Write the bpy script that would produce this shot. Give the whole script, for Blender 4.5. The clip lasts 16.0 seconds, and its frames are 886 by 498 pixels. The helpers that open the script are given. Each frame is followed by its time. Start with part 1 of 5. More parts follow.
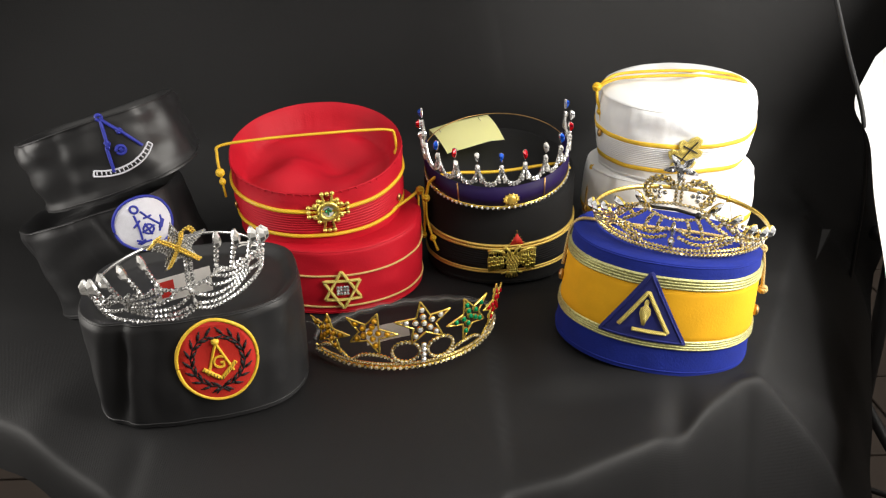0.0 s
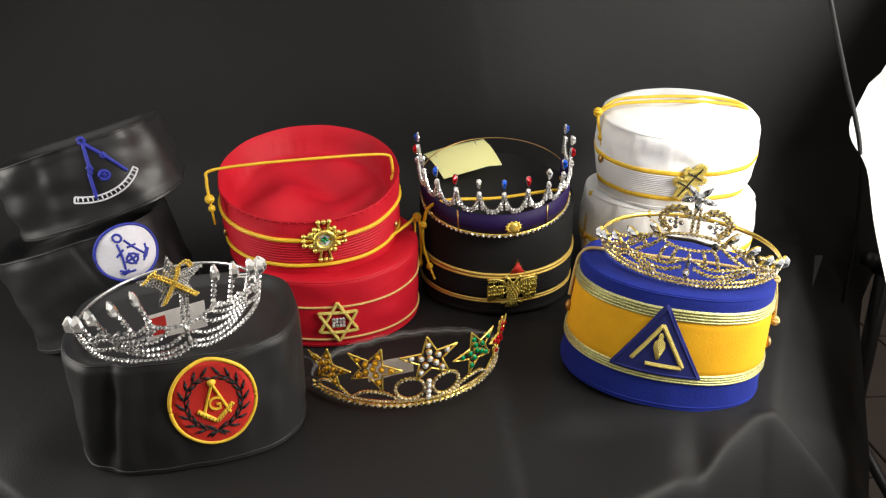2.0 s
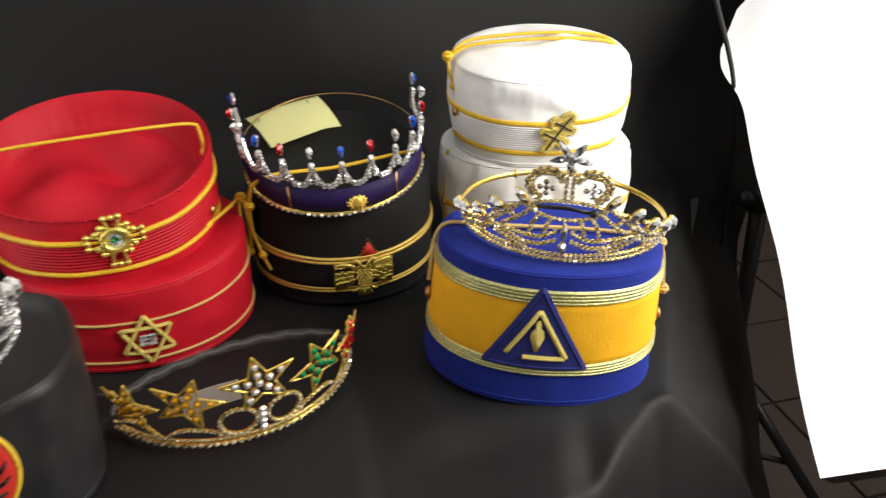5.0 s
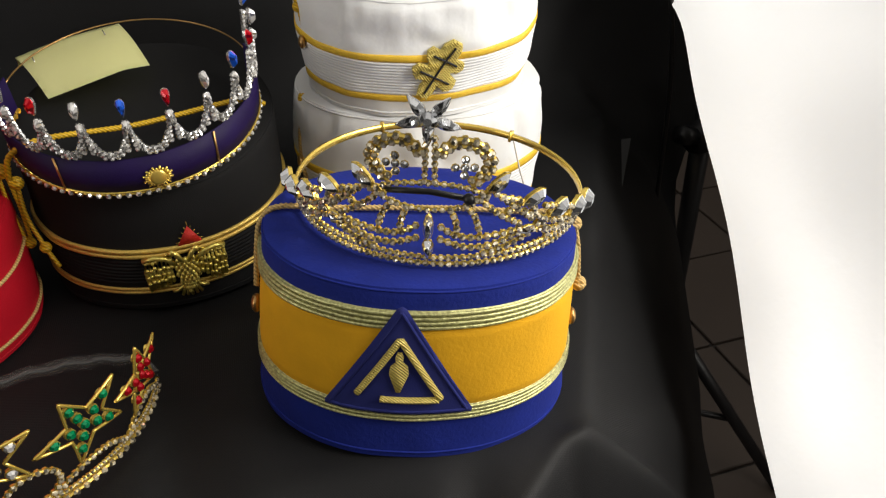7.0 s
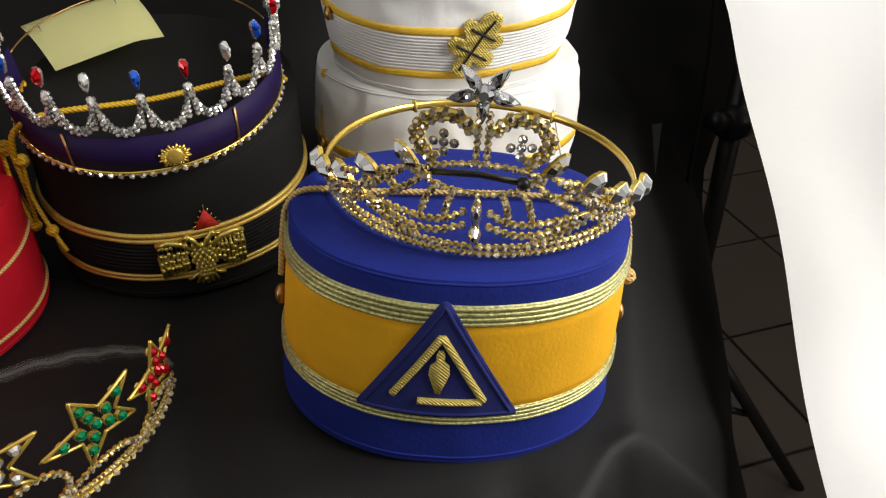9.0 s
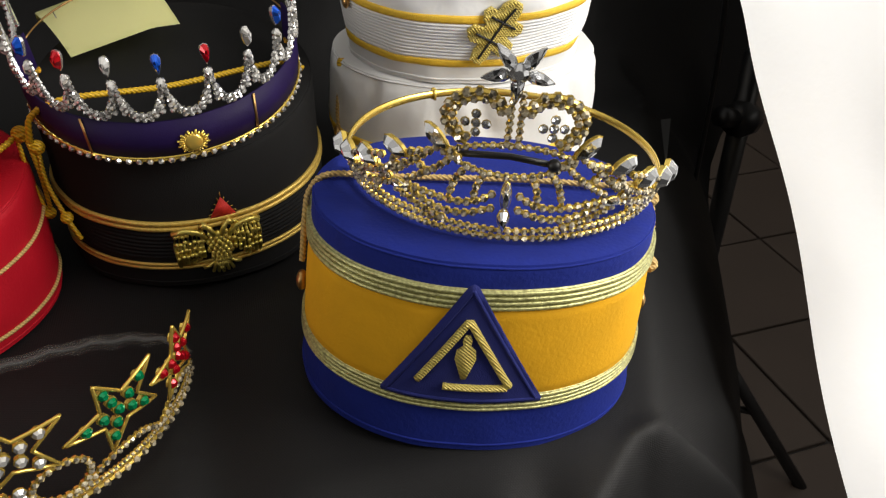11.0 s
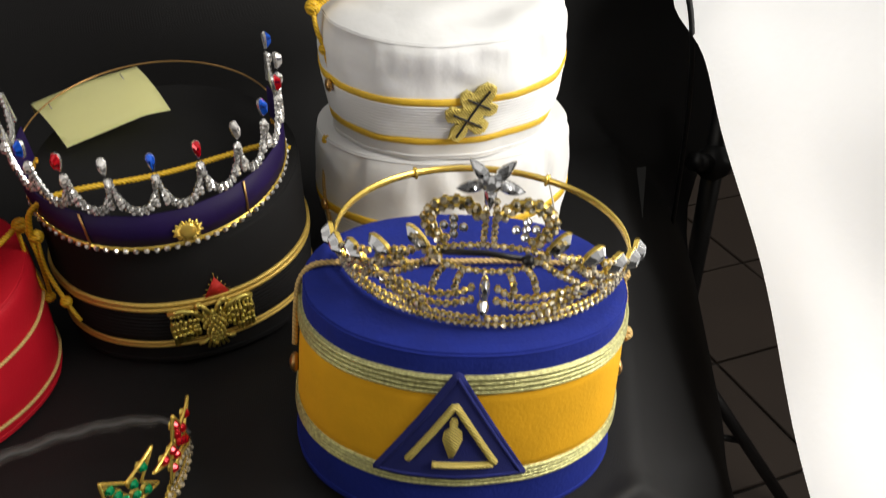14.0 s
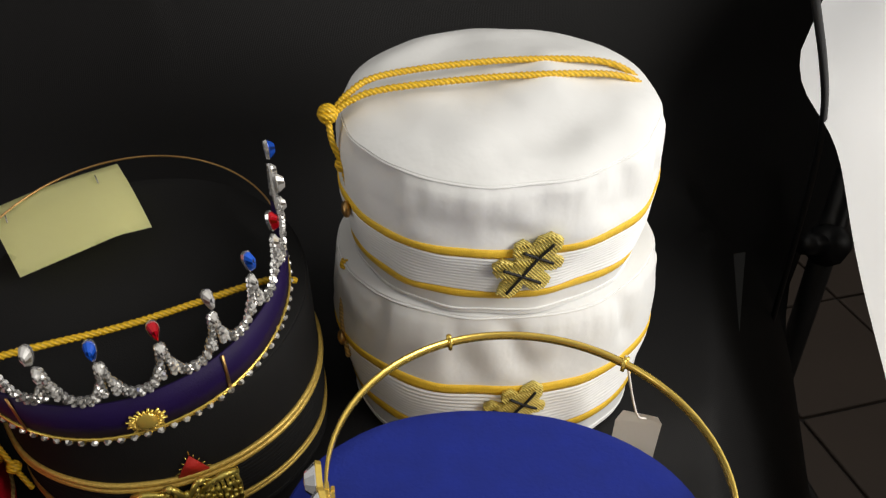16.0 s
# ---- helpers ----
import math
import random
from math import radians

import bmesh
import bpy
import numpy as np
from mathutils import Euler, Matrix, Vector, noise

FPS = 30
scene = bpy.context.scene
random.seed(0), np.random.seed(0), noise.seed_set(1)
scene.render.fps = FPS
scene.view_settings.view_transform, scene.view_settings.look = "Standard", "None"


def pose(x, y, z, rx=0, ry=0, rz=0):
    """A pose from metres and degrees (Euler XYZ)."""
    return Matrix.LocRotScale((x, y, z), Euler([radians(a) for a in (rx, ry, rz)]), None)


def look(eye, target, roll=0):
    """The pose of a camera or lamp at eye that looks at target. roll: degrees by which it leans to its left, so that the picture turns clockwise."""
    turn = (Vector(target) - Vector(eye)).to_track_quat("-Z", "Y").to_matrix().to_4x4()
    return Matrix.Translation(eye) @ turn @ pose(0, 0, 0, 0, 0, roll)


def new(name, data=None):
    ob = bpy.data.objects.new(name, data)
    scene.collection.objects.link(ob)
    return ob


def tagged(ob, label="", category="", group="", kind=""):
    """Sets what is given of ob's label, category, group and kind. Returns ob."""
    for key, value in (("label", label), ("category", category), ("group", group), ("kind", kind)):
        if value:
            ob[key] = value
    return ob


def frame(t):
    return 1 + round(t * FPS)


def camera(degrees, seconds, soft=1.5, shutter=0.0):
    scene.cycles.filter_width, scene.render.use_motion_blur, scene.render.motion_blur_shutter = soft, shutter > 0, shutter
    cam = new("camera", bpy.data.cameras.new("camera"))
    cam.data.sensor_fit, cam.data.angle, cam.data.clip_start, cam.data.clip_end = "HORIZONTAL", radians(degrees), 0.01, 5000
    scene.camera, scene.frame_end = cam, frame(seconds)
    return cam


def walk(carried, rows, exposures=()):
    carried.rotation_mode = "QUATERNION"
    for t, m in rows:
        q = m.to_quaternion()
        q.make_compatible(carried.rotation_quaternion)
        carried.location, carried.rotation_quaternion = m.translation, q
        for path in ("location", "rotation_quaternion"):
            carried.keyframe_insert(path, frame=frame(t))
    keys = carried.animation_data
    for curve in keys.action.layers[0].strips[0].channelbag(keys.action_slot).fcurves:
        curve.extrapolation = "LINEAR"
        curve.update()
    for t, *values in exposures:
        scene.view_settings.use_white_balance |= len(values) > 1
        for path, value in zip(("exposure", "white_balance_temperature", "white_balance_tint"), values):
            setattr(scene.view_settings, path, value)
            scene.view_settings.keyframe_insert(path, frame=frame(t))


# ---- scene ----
cam = camera(60.0, 16.0, 1.2, 0.4)
PATH = [
    (0, (0.0, 0.0, 0.438), (0.0, 1.814, -0.406), -1.6),
    (0.5, (-0.001, 0.006, 0.438), (0.018, 1.817, -0.41), -1.6),
    (1, (-0.014, 0.011, 0.439), (0.014, 1.827, -0.399), -1.1),
    (1.5, (-0.027, 0.021, 0.437), (0.029, 1.85, -0.37), -0.2),
    (2, (-0.04, 0.036, 0.437), (0.057, 1.865, -0.366), -0.4),
    (2.5, (-0.052, 0.048, 0.433), (0.091, 1.869, -0.383), -1.0),
    (3, (-0.06, 0.047, 0.438), (0.138, 1.874, -0.352), -1.0),
    (3.5, (-0.072, 0.057, 0.432), (0.174, 1.856, -0.407), -1.0),
    (4, (-0.064, 0.067, 0.414), (0.271, 1.816, -0.496), -0.9),
    (4.5, (-0.055, 0.106, 0.411), (0.271, 1.866, -0.481), -0.7),
    (5, (0.01, 0.172, 0.404), (0.41, 1.9, -0.521), -1.0),
    (7.5, (0.121, 0.351, 0.344), (0.628, 1.923, -0.784), -0.5),
    (8, (0.117, 0.362, 0.339), (0.603, 1.93, -0.802), -0.3),
    (10.5, (0.097, 0.372, 0.328), (0.624, 1.955, -0.776), 0.5),
    (11, (0.092, 0.372, 0.325), (0.609, 1.944, -0.798), 0.5),
    (11.5, (0.089, 0.372, 0.324), (0.591, 1.928, -0.827), 0.3),
    (12, (0.088, 0.37, 0.325), (0.576, 1.918, -0.844), -0.3),
    (12.5, (0.101, 0.366, 0.33), (0.508, 1.923, -0.857), -1.6),
    (13, (0.11, 0.362, 0.335), (0.537, 1.922, -0.841), 0.3),
    (13.5, (0.097, 0.359, 0.345), (0.584, 1.926, -0.799), 0.3),
    (14, (0.095, 0.37, 0.367), (0.648, 1.962, -0.71), -0.9),
    (14.5, (0.092, 0.403, 0.392), (0.664, 2.01, -0.653), -0.9),
    (15, (0.117, 0.47, 0.406), (0.615, 2.089, -0.657), -0.7),
    (15.5, (0.148, 0.515, 0.411), (0.556, 2.126, -0.703), -1.4),
    (16, (0.163, 0.531, 0.398), (0.533, 2.124, -0.753), -1.3),
]
EXPOSURES = [(0.0, 0.58), (4.0, 0.55), (5.0, 0.42), (7.5, -0.15), (10.5, -0.15), (11.5, 0.05), (12.5, 0.4), (13.0, 0.4), (14.0, -0.1), (14.5, -0.38), (15.0, -0.42), (15.5, -0.52), (16.0, -0.42)]
walk(cam, [(t, look(eye, target, roll)) for t, eye, target, roll in PATH], EXPOSURES)

# ---- light ----
world = bpy.data.worlds.new("world")
scene.world = world
world.use_nodes = True
world.node_tree.nodes["Background"].inputs[0].default_value = (1.0, 0.95, 0.88, 1)
world.node_tree.nodes["Background"].inputs[1].default_value = 0.62


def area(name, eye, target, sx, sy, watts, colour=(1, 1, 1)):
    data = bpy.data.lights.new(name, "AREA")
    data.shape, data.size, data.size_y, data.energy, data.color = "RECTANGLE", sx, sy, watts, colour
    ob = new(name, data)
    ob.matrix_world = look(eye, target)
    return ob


area("key_softbox_lamp", (0.84, 0.38, 0.54), (0.10, 0.78, 0.06), 0.6, 0.6, 14.0, (1.0, 0.955, 0.885))
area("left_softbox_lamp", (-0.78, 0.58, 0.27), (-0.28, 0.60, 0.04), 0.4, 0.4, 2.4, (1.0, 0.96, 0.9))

# ---- materials ----


def principled(name, colour, rough=0.6, metal=0.0, **more):
    m = bpy.data.materials.new(name)
    m.use_nodes = True
    b = m.node_tree.nodes["Principled BSDF"]
    b.inputs["Base Color"].default_value = (*colour, 1)
    b.inputs["Roughness"].default_value = rough
    b.inputs["Metallic"].default_value = metal
    for k, v in more.items():
        b.inputs[k.replace("_", " ")].default_value = v
    return m


def textured(m, scale=40.0, vary=0.25, bump=0.2, bump_scale=300.0, dist=0.0006, rough_vary=0.1, kind="noise"):
    """Colour varied by a broad noise, and a fine relief."""
    t = m.node_tree
    b = t.nodes["Principled BSDF"]
    base = b.inputs["Base Color"].default_value[:]
    co = t.nodes.new("ShaderNodeTexCoord")
    n1 = t.nodes.new("ShaderNodeTexNoise")
    n1.inputs["Scale"].default_value, n1.inputs["Detail"].default_value = scale, 5
    t.links.new(co.outputs["Object"], n1.inputs["Vector"])
    ramp = t.nodes.new("ShaderNodeMix")
    ramp.data_type = "RGBA"
    ramp.inputs[6].default_value = tuple(c * (1 - vary) for c in base[:3]) + (1,)
    ramp.inputs[7].default_value = tuple(min(1, c * (1 + vary)) for c in base[:3]) + (1,)
    t.links.new(n1.outputs["Fac"], ramp.inputs[0])
    t.links.new(ramp.outputs[2], b.inputs["Base Color"])
    if rough_vary:
        mr = t.nodes.new("ShaderNodeMapRange")
        r = b.inputs["Roughness"].default_value
        mr.inputs["To Min"].default_value, mr.inputs["To Max"].default_value = max(0.02, r - rough_vary), min(1, r + rough_vary)
        t.links.new(n1.outputs["Fac"], mr.inputs["Value"])
        t.links.new(mr.outputs["Result"], b.inputs["Roughness"])
    if bump:
        bp = t.nodes.new("ShaderNodeBump")
        bp.inputs["Strength"].default_value, bp.inputs["Distance"].default_value = bump, dist
        if kind == "thread":
            # slanting wound thread
            w1 = t.nodes.new("ShaderNodeTexWave")
            w1.bands_direction = "DIAGONAL"
            w1.inputs["Scale"].default_value, w1.inputs["Distortion"].default_value = bump_scale, 1.5
            w1.inputs["Detail Scale"].default_value = 3.0
            t.links.new(co.outputs["Object"], w1.inputs["Vector"])
            out = w1.outputs["Fac"]
            dark = t.nodes.new("ShaderNodeMix")
            dark.data_type, dark.blend_type = "RGBA", "MULTIPLY"
            dark.inputs[0].default_value = 1.0
            shade = t.nodes.new("ShaderNodeMapRange")
            shade.inputs["To Min"].default_value = 0.62
            t.links.new(out, shade.inputs["Value"])
            t.links.new(ramp.outputs[2], dark.inputs[6])
            t.links.new(shade.outputs["Result"], dark.inputs[7])
            t.links.new(dark.outputs[2], b.inputs["Base Color"])
        elif kind == "noise":
            n2 = t.nodes.new("ShaderNodeTexNoise")
            n2.inputs["Scale"].default_value, n2.inputs["Detail"].default_value = bump_scale, 3
            t.links.new(co.outputs["Object"], n2.inputs["Vector"])
            out = n2.outputs["Fac"]
        else:
            # a weave: two crossing waves along the surface's own coordinates
            w1, w2, ad = t.nodes.new("ShaderNodeTexWave"), t.nodes.new("ShaderNodeTexWave"), t.nodes.new("ShaderNodeMath")
            for w, d in ((w1, "X"), (w2, "Y")):
                w.bands_direction = d
                w.inputs["Scale"].default_value = bump_scale
                w.inputs["Distortion"].default_value = 0.6
                t.links.new(co.outputs["UV"], w.inputs["Vector"])
            ad.operation = "MULTIPLY"
            t.links.new(w1.outputs["Fac"], ad.inputs[0])
            t.links.new(w2.outputs["Fac"], ad.inputs[1])
            out = ad.outputs[0]
        t.links.new(out, bp.inputs["Height"])
        t.links.new(bp.outputs["Normal"], b.inputs["Normal"])
    return m


BACKCLOTH = textured(principled("black_nonwoven_cloth", (0.0110, 0.0110, 0.0115), 0.57, Specular_IOR_Level=0.21), 5, 0.35, 0.26, 215, 0.0006, 0.06, "weave")
RED = textured(principled("red_cotton", (0.46, 0.004, 0.016), 0.6, Specular_IOR_Level=0.3), 24, 0.2, 0.4, 500, 0.0008)
BLUE = textured(principled("blue_felt", (0.010, 0.022, 0.22), 0.85, Specular_IOR_Level=0.25), 70, 0.22, 0.35, 420, 0.0012)
YELLOW = textured(principled("golden_yellow_felt", (0.82, 0.42, 0.014), 0.85, Specular_IOR_Level=0.25), 45, 0.12, 0.25, 420, 0.0010)
WHITE = textured(principled("white_satin_cotton", (0.80, 0.81, 0.81), 0.6), 20, 0.05, 0.25, 55, 0.0035)
BLACKFELT = textured(principled("black_felt", (0.0115, 0.0115, 0.012), 0.85, Specular_IOR_Level=0.2), 30, 0.2, 0.4, 1200)
SATIN = textured(principled("black_satin", (0.014, 0.014, 0.015), 0.47, Specular_IOR_Level=0.55), 14, 0.15, 0.05, 700, 0.0004, 0.05)
GOLDCORD = textured(principled("golden_yellow_cord", (0.90, 0.54, 0.02), 0.5), 60, 0.15, 0.5, 190, 0.0006, 0.1, "thread")

# ---- mesh helpers ----


def part(name, bm, material, parent=None, label="", smooth=True):
    me = bpy.data.meshes.new(name)
    bmesh.ops.recalc_face_normals(bm, faces=bm.faces)
    bm.to_mesh(me)
    bm.free()
    for p in me.polygons:
        p.use_smooth = smooth
    me.materials.append(material)
    ob = new(name, me)
    if parent is not None:
        ob.parent = parent
    if label:
        tagged(ob, label)
    return ob


def thing(name, m, label, category, group="", kind=""):
    ob = new(name)
    ob.empty_display_size = 0.02
    ob.matrix_world = m
    return tagged(ob, label, category, group, kind)


def grid(bm, rows, closed=False, uv=False):
    """Quads over rows of points."""
    vs = [[bm.verts.new(p) for p in r] for r in rows]
    lay = bm.loops.layers.uv.verify() if uv else None
    for i in range(len(vs) - 1):
        n = len(vs[i])
        for j in range(n if closed else n - 1):
            k = (j + 1) % n
            bm.faces.new((vs[i][j], vs[i][k], vs[i + 1][k], vs[i + 1][j]))
    return vs


def smoothstep(a, b, x):
    t = min(1, max(0, (x - a) / (b - a)))
    return t * t * (3 - 2 * t)


class Cap:
    """The outside of an oval cap: angle th (front at -90 degrees) and share s of its height give a point."""

    def __init__(self, a, b, front, back, power=2.0, profile=None, wrinkle=0.0, seed=0.0, side=0.0, pucker=0.0):
        self.side, self.pucker, self.crease, self.high_crease = side, pucker, 0.0, False
        self.a, self.b, self.front, self.back, self.power = a, b, front, back, power
        self.profile = profile or (lambda s: 1.0)
        self.wrinkle, self.seed = wrinkle, seed

    def height(self, th):
        return self.front + (self.back - self.front) * (1 + math.sin(th)) / 2 + self.side * math.cos(th)

    def at(self, th, s, out=0.0):
        c, q = math.cos(th), math.sin(th)
        r = (abs(c / self.a) ** self.power + abs(q / self.b) ** self.power) ** (-1 / self.power) * self.profile(s)
        z = s * self.height(th)
        if self.wrinkle:
            r += self.wrinkle * noise.noise(Vector((c * 3 + self.seed, q * 3, s * 4.0)))
        if self.crease:
            # sharp slanting creases
            k = 1 - abs(noise.noise(Vector((c * 2.2 + self.seed + s * 0.7, q * 2.2 + s * 0.5, self.seed))))
            r -= self.crease * smoothstep(0.7, 1.0, k) * smoothstep(0.55, 0.75, s if self.high_crease else 1) * (1 - smoothstep(0.93, 1.0, s))
        if self.pucker:
            # gathers that run down from the rim seam
            near = smoothstep(0.62, 0.93, s) * (1 - smoothstep(0.965, 0.985, s))
            r += self.pucker * near * (noise.noise(Vector((c * 17 + self.seed, q * 17, s * 2.5))) + 0.5 * noise.noise(Vector((c * 33, q * 33 + self.seed, s * 3))))
            r += self.pucker * 0.4 * smoothstep(0.5, 0.65, s) * (1 - smoothstep(0.9, 0.97, s)) * noise.noise(Vector((c * 4, q * 4 + self.seed, s * 9)))
        return Vector(((r + out) * c, (r + out) * q, z))

    def wall(self, n=160, m=36):
        bm = bmesh.new()
        rows = [[self.at(2 * math.pi * j / n, i / m) for j in range(n)] for i in range(m + 1)]
        grid(bm, rows, True)
        return bm

    def lid(self, sink, n=160, m=24, bulge=0.0, soft=0.005, lump=0.0, gather=0.0):
        """The top: a rounded rim, then a floor that sinks below the rim or bulges over it."""
        bm = bmesh.new()
        rows = []
        for i in range(m + 1):
            f = i / m
            row = []
            for j in range(n):
                th = 2 * math.pi * j / n
                p = self.at(th, 1.0)
                k = 1 - f * 0.995
                drop = sink * smoothstep(0.0, 0.16, f) - bulge * (1 - k * k) - 0.0
                z = self.height(th) + soft * math.sin(min(1, f / 0.08) * math.pi / 2) * 0.3
                mid = (self.front + self.back) / 2
                z = mid + (z - mid) * k - drop
                if lump:
                    z += lump * smoothstep(0.05, 0.4, f) * noise.noise(Vector((p.x * k * 18 + self.seed, p.y * k * 18, 0)))
                if self.crease and not gather:
                    k2 = 1 - abs(noise.noise(Vector((p.x * k * 22 + self.seed, p.y * k * 16 + p.x * k * 9, 2))))
                    z += 0.45 * self.crease * smoothstep(0.6, 1.0, k2) * smoothstep(0.06, 0.2, f)
                if gather:
                    fold = math.sin(th * 47 + 3 * noise.noise(Vector((math.cos(th) * 3, math.sin(th) * 3, 5))))
                    z += gather * fold * math.exp(-(((f - 0.13) / 0.06) ** 2))
                    z += gather * 1.6 * noise.noise(Vector((p.x * k * 38, p.y * k * 38, 9))) * smoothstep(0.1, 0.3, f)
                row.append(Vector((p.x * k, p.y * k, z)))
            rows.append(row)
        vs = grid(bm, rows, True)
        bm.faces.new(vs[-1])
        return bm

    def band(self, s0, s1, out, th0=0.0, th1=2 * math.pi, n=96, thick=0.0015, m=3):
        """A strip round the cap, of a little thickness."""
        bm = bmesh.new()
        closed = th1 - th0 > 6.28
        count = n if closed else n + 1
        prof = [(s0, 0.0)] + [(s0 + (s1 - s0) * i / m, out + thick * math.sin(math.pi * (0.15 + 0.7 * i / m))) for i in range(m + 1)] + [(s1, 0.0)]
        rows = [[self.at(th0 + (th1 - th0) * j / n, s, o) for j in range(count)] for s, o in prof]
        grid(bm, rows, closed)
        return bm


# ---- the cloth ----
EDGE = [(-0.245, 0.47), (0.10, 0.475), (0.217, 0.562), (0.290, 0.610), (0.375, 0.72), (0.60, 1.09), (0.60, 1.3), (-0.70, 1.3), (-0.70, 1.09), (-0.62, 0.735)]


def outside(x, y):
    """How far a place lies outside the table's outline, and the nearest place on it."""
    best, near, inside = 9.0, (x, y), True
    for (ax, ay), (bx, by) in zip(EDGE, EDGE[1:] + EDGE[:1]):
        dx, dy = bx - ax, by - ay
        if (x - ax) * dy - (y - ay) * dx > 0:
            inside = False
        t = min(1, max(0, ((x - ax) * dx + (y - ay) * dy) / (dx * dx + dy * dy)))
        d = math.hypot(x - ax - t * dx, y - ay - t * dy)
        if d < best:
            best, near = d, (ax + t * dx, ay + t * dy)
    return (0.0 if inside and best > 0 else best), near


FOLD = (0.292, 0.618)


def soft(v, w):
    """The positive part of v, rounded over a width w."""
    return 0.5 * (v + math.sqrt(v * v + w * w)) - 0.5 * w * math.exp(-abs(v) / w)


def cloth_height(x, y):
    """Level in the middle, sagging under the blue cap, falling over the edges in folds."""
    under = smoothstep(0.60, 0.645, y) * (1 - smoothstep(0.80, 0.86, y)) * smoothstep(0.06, 0.12, x)
    z = (0.004 - 0.068 * (x - 0.2165)) * under
    z += 0.0025 * noise.noise(Vector((x * 5, y * 5, 3))) * smoothstep(0.02, 0.1, abs(y - 0.72))
    z += 0.011 * math.exp(-(((x + 0.375) / 0.035) ** 2)) * smoothstep(0.44, 0.54, y) * (1 - smoothstep(0.58, 0.7, y))
    z -= 0.006 * math.exp(-(((x + 0.268 + 0.1 * (y - 0.5)) / 0.008) ** 2)) * (1 - smoothstep(0.53, 0.57, y))
    # a shallow dip that runs in from the front fold
    v = (x - 0.207) * 0.95 - (y - 0.546) * 0.25
    z -= 0.012 * math.exp(-((v / 0.014) ** 2)) * (1 - smoothstep(0.56, 0.64, y))
    if x > 0.05:
        # the front edge runs back to a fold at the corner, whose crest slopes away beside the table
        edge = float(np.interp(x, [0.05, 0.10, 0.207, FOLD[0], 0.60], [0.474, 0.490, 0.546, FOLD[1], FOLD[1] + 0.035]))
        side = x - (FOLD[0] + 0.012 + 0.55 * max(0.0, y - FOLD[1]) - 0.15 * max(0.0, FOLD[1] - y))
        fall = soft(side, 0.012)
        z -= (1.15 + 0.6 * smoothstep(0.05, 0.2, side)) * fall
        # two creases that fan out from the corner
        turn_ = math.degrees(math.atan2(y - FOLD[1], max(1e-4, x - FOLD[0] + 0.03)))
        z += 0.010 * smoothstep(0.0, 0.09, side) * (math.exp(-(((turn_ - 24) / 5) ** 2)) - 0.8 * math.exp(-(((turn_ - 13) / 5) ** 2)) + 0.7 * math.exp(-(((turn_ - 47) / 7) ** 2)))
        z += 0.003 * math.exp(-(((y - edge - 0.004) / 0.008) ** 2)) * smoothstep(FOLD[0] - 0.03, FOLD[0] + 0.01, x)
        z -= 3.6 * soft(edge - y, 0.004 + 0.035 * (1 - smoothstep(0.12, 0.22, x)))
    else:
        d, _ = outside(x, y)
        if d > 0:
            z -= 3.4 * (math.sqrt(d * d + 0.0001) - 0.01) * smoothstep(0, 0.02, d)
    return z


def right_hem(y):
    return 0.52 + 0.45 * (y - 0.70)


def left_hem(y):
    return -0.268 - 1.45 * max(0, min(y, 0.735) - 0.465) - 0.35 * max(0, y - 0.735)


bm = bmesh.new()
lay = bm.loops.layers.uv.verify()
pts = []
NX, NY, NB = 260, 240, 60
for j in range(NY + NB + 1):
    row = []
    for i in range(NX + 1):
        f = i / NX
        if j <= NY:
            y = 0.36 + (1.05 - 0.36) * j / NY
            x0, x1 = left_hem(y), right_hem(y)
            x = x0 + (x1 - x0) * f
            z = max(cloth_height(x, y), -0.55)
        else:
            u = 0.95 * (j - NY) / NB
            r, turn = 0.12, math.radians(83)
            a = min(u / r, turn)
            y, z = 1.05 + r * math.sin(a), r * (1 - math.cos(a))
            rest = u - r * a
            if rest > 0:
                y, z = y + rest * math.cos(a), z + rest * math.sin(a)
            x0 = left_hem(1.05) - 0.3 * u
            x1 = right_hem(1.05) + 0.02 + 0.34 * smoothstep(0.05, 0.25, u)
            x = x0 + (x1 - x0) * f
            z += cloth_height(x, 1.05) * (1 - smoothstep(0, 0.15, u))
            y += 0.020 * noise.noise(Vector((x * 3 + z, z * 2 - x, 7))) * smoothstep(0.0, 0.2, u)
        row.append(Vector((x, y, z - 0.002)))
    pts.append(row)
zs = np.array([[p.z for p in row] for row in pts])
for _ in range(3):
    mid = zs.copy()
    mid[1:-1, 1:-1] = (4 * zs[1:-1, 1:-1] + 2 * (zs[:-2, 1:-1] + zs[2:, 1:-1] + zs[1:-1, :-2] + zs[1:-1, 2:]) + zs[:-2, :-2] + zs[2:, 2:] + zs[:-2, 2:] + zs[2:, :-2]) / 16
    zs[: NY - 8] = mid[: NY - 8]
for row, heights in zip(pts, zs):
    for p, h in zip(row, heights):
        p.z = float(h)
vs = grid(bm, pts)
co = np.array([[tuple(p) for p in row] for row in pts])
across = np.concatenate([np.zeros((len(pts), 1)), np.cumsum(np.linalg.norm(np.diff(co, axis=1), axis=2), axis=1)], axis=1)
along = np.concatenate([np.zeros((1, NX + 1)), np.cumsum(np.linalg.norm(np.diff(co, axis=0), axis=2), axis=0)], axis=0)
across -= across[:, NX // 2 : NX // 2 + 1]
where = {v: (across[j, i], along[j, i]) for j, r in enumerate(vs) for i, v in enumerate(r)}
for f in bm.faces:
    for l in f.loops:
        l[lay].uv = where[l.vert]
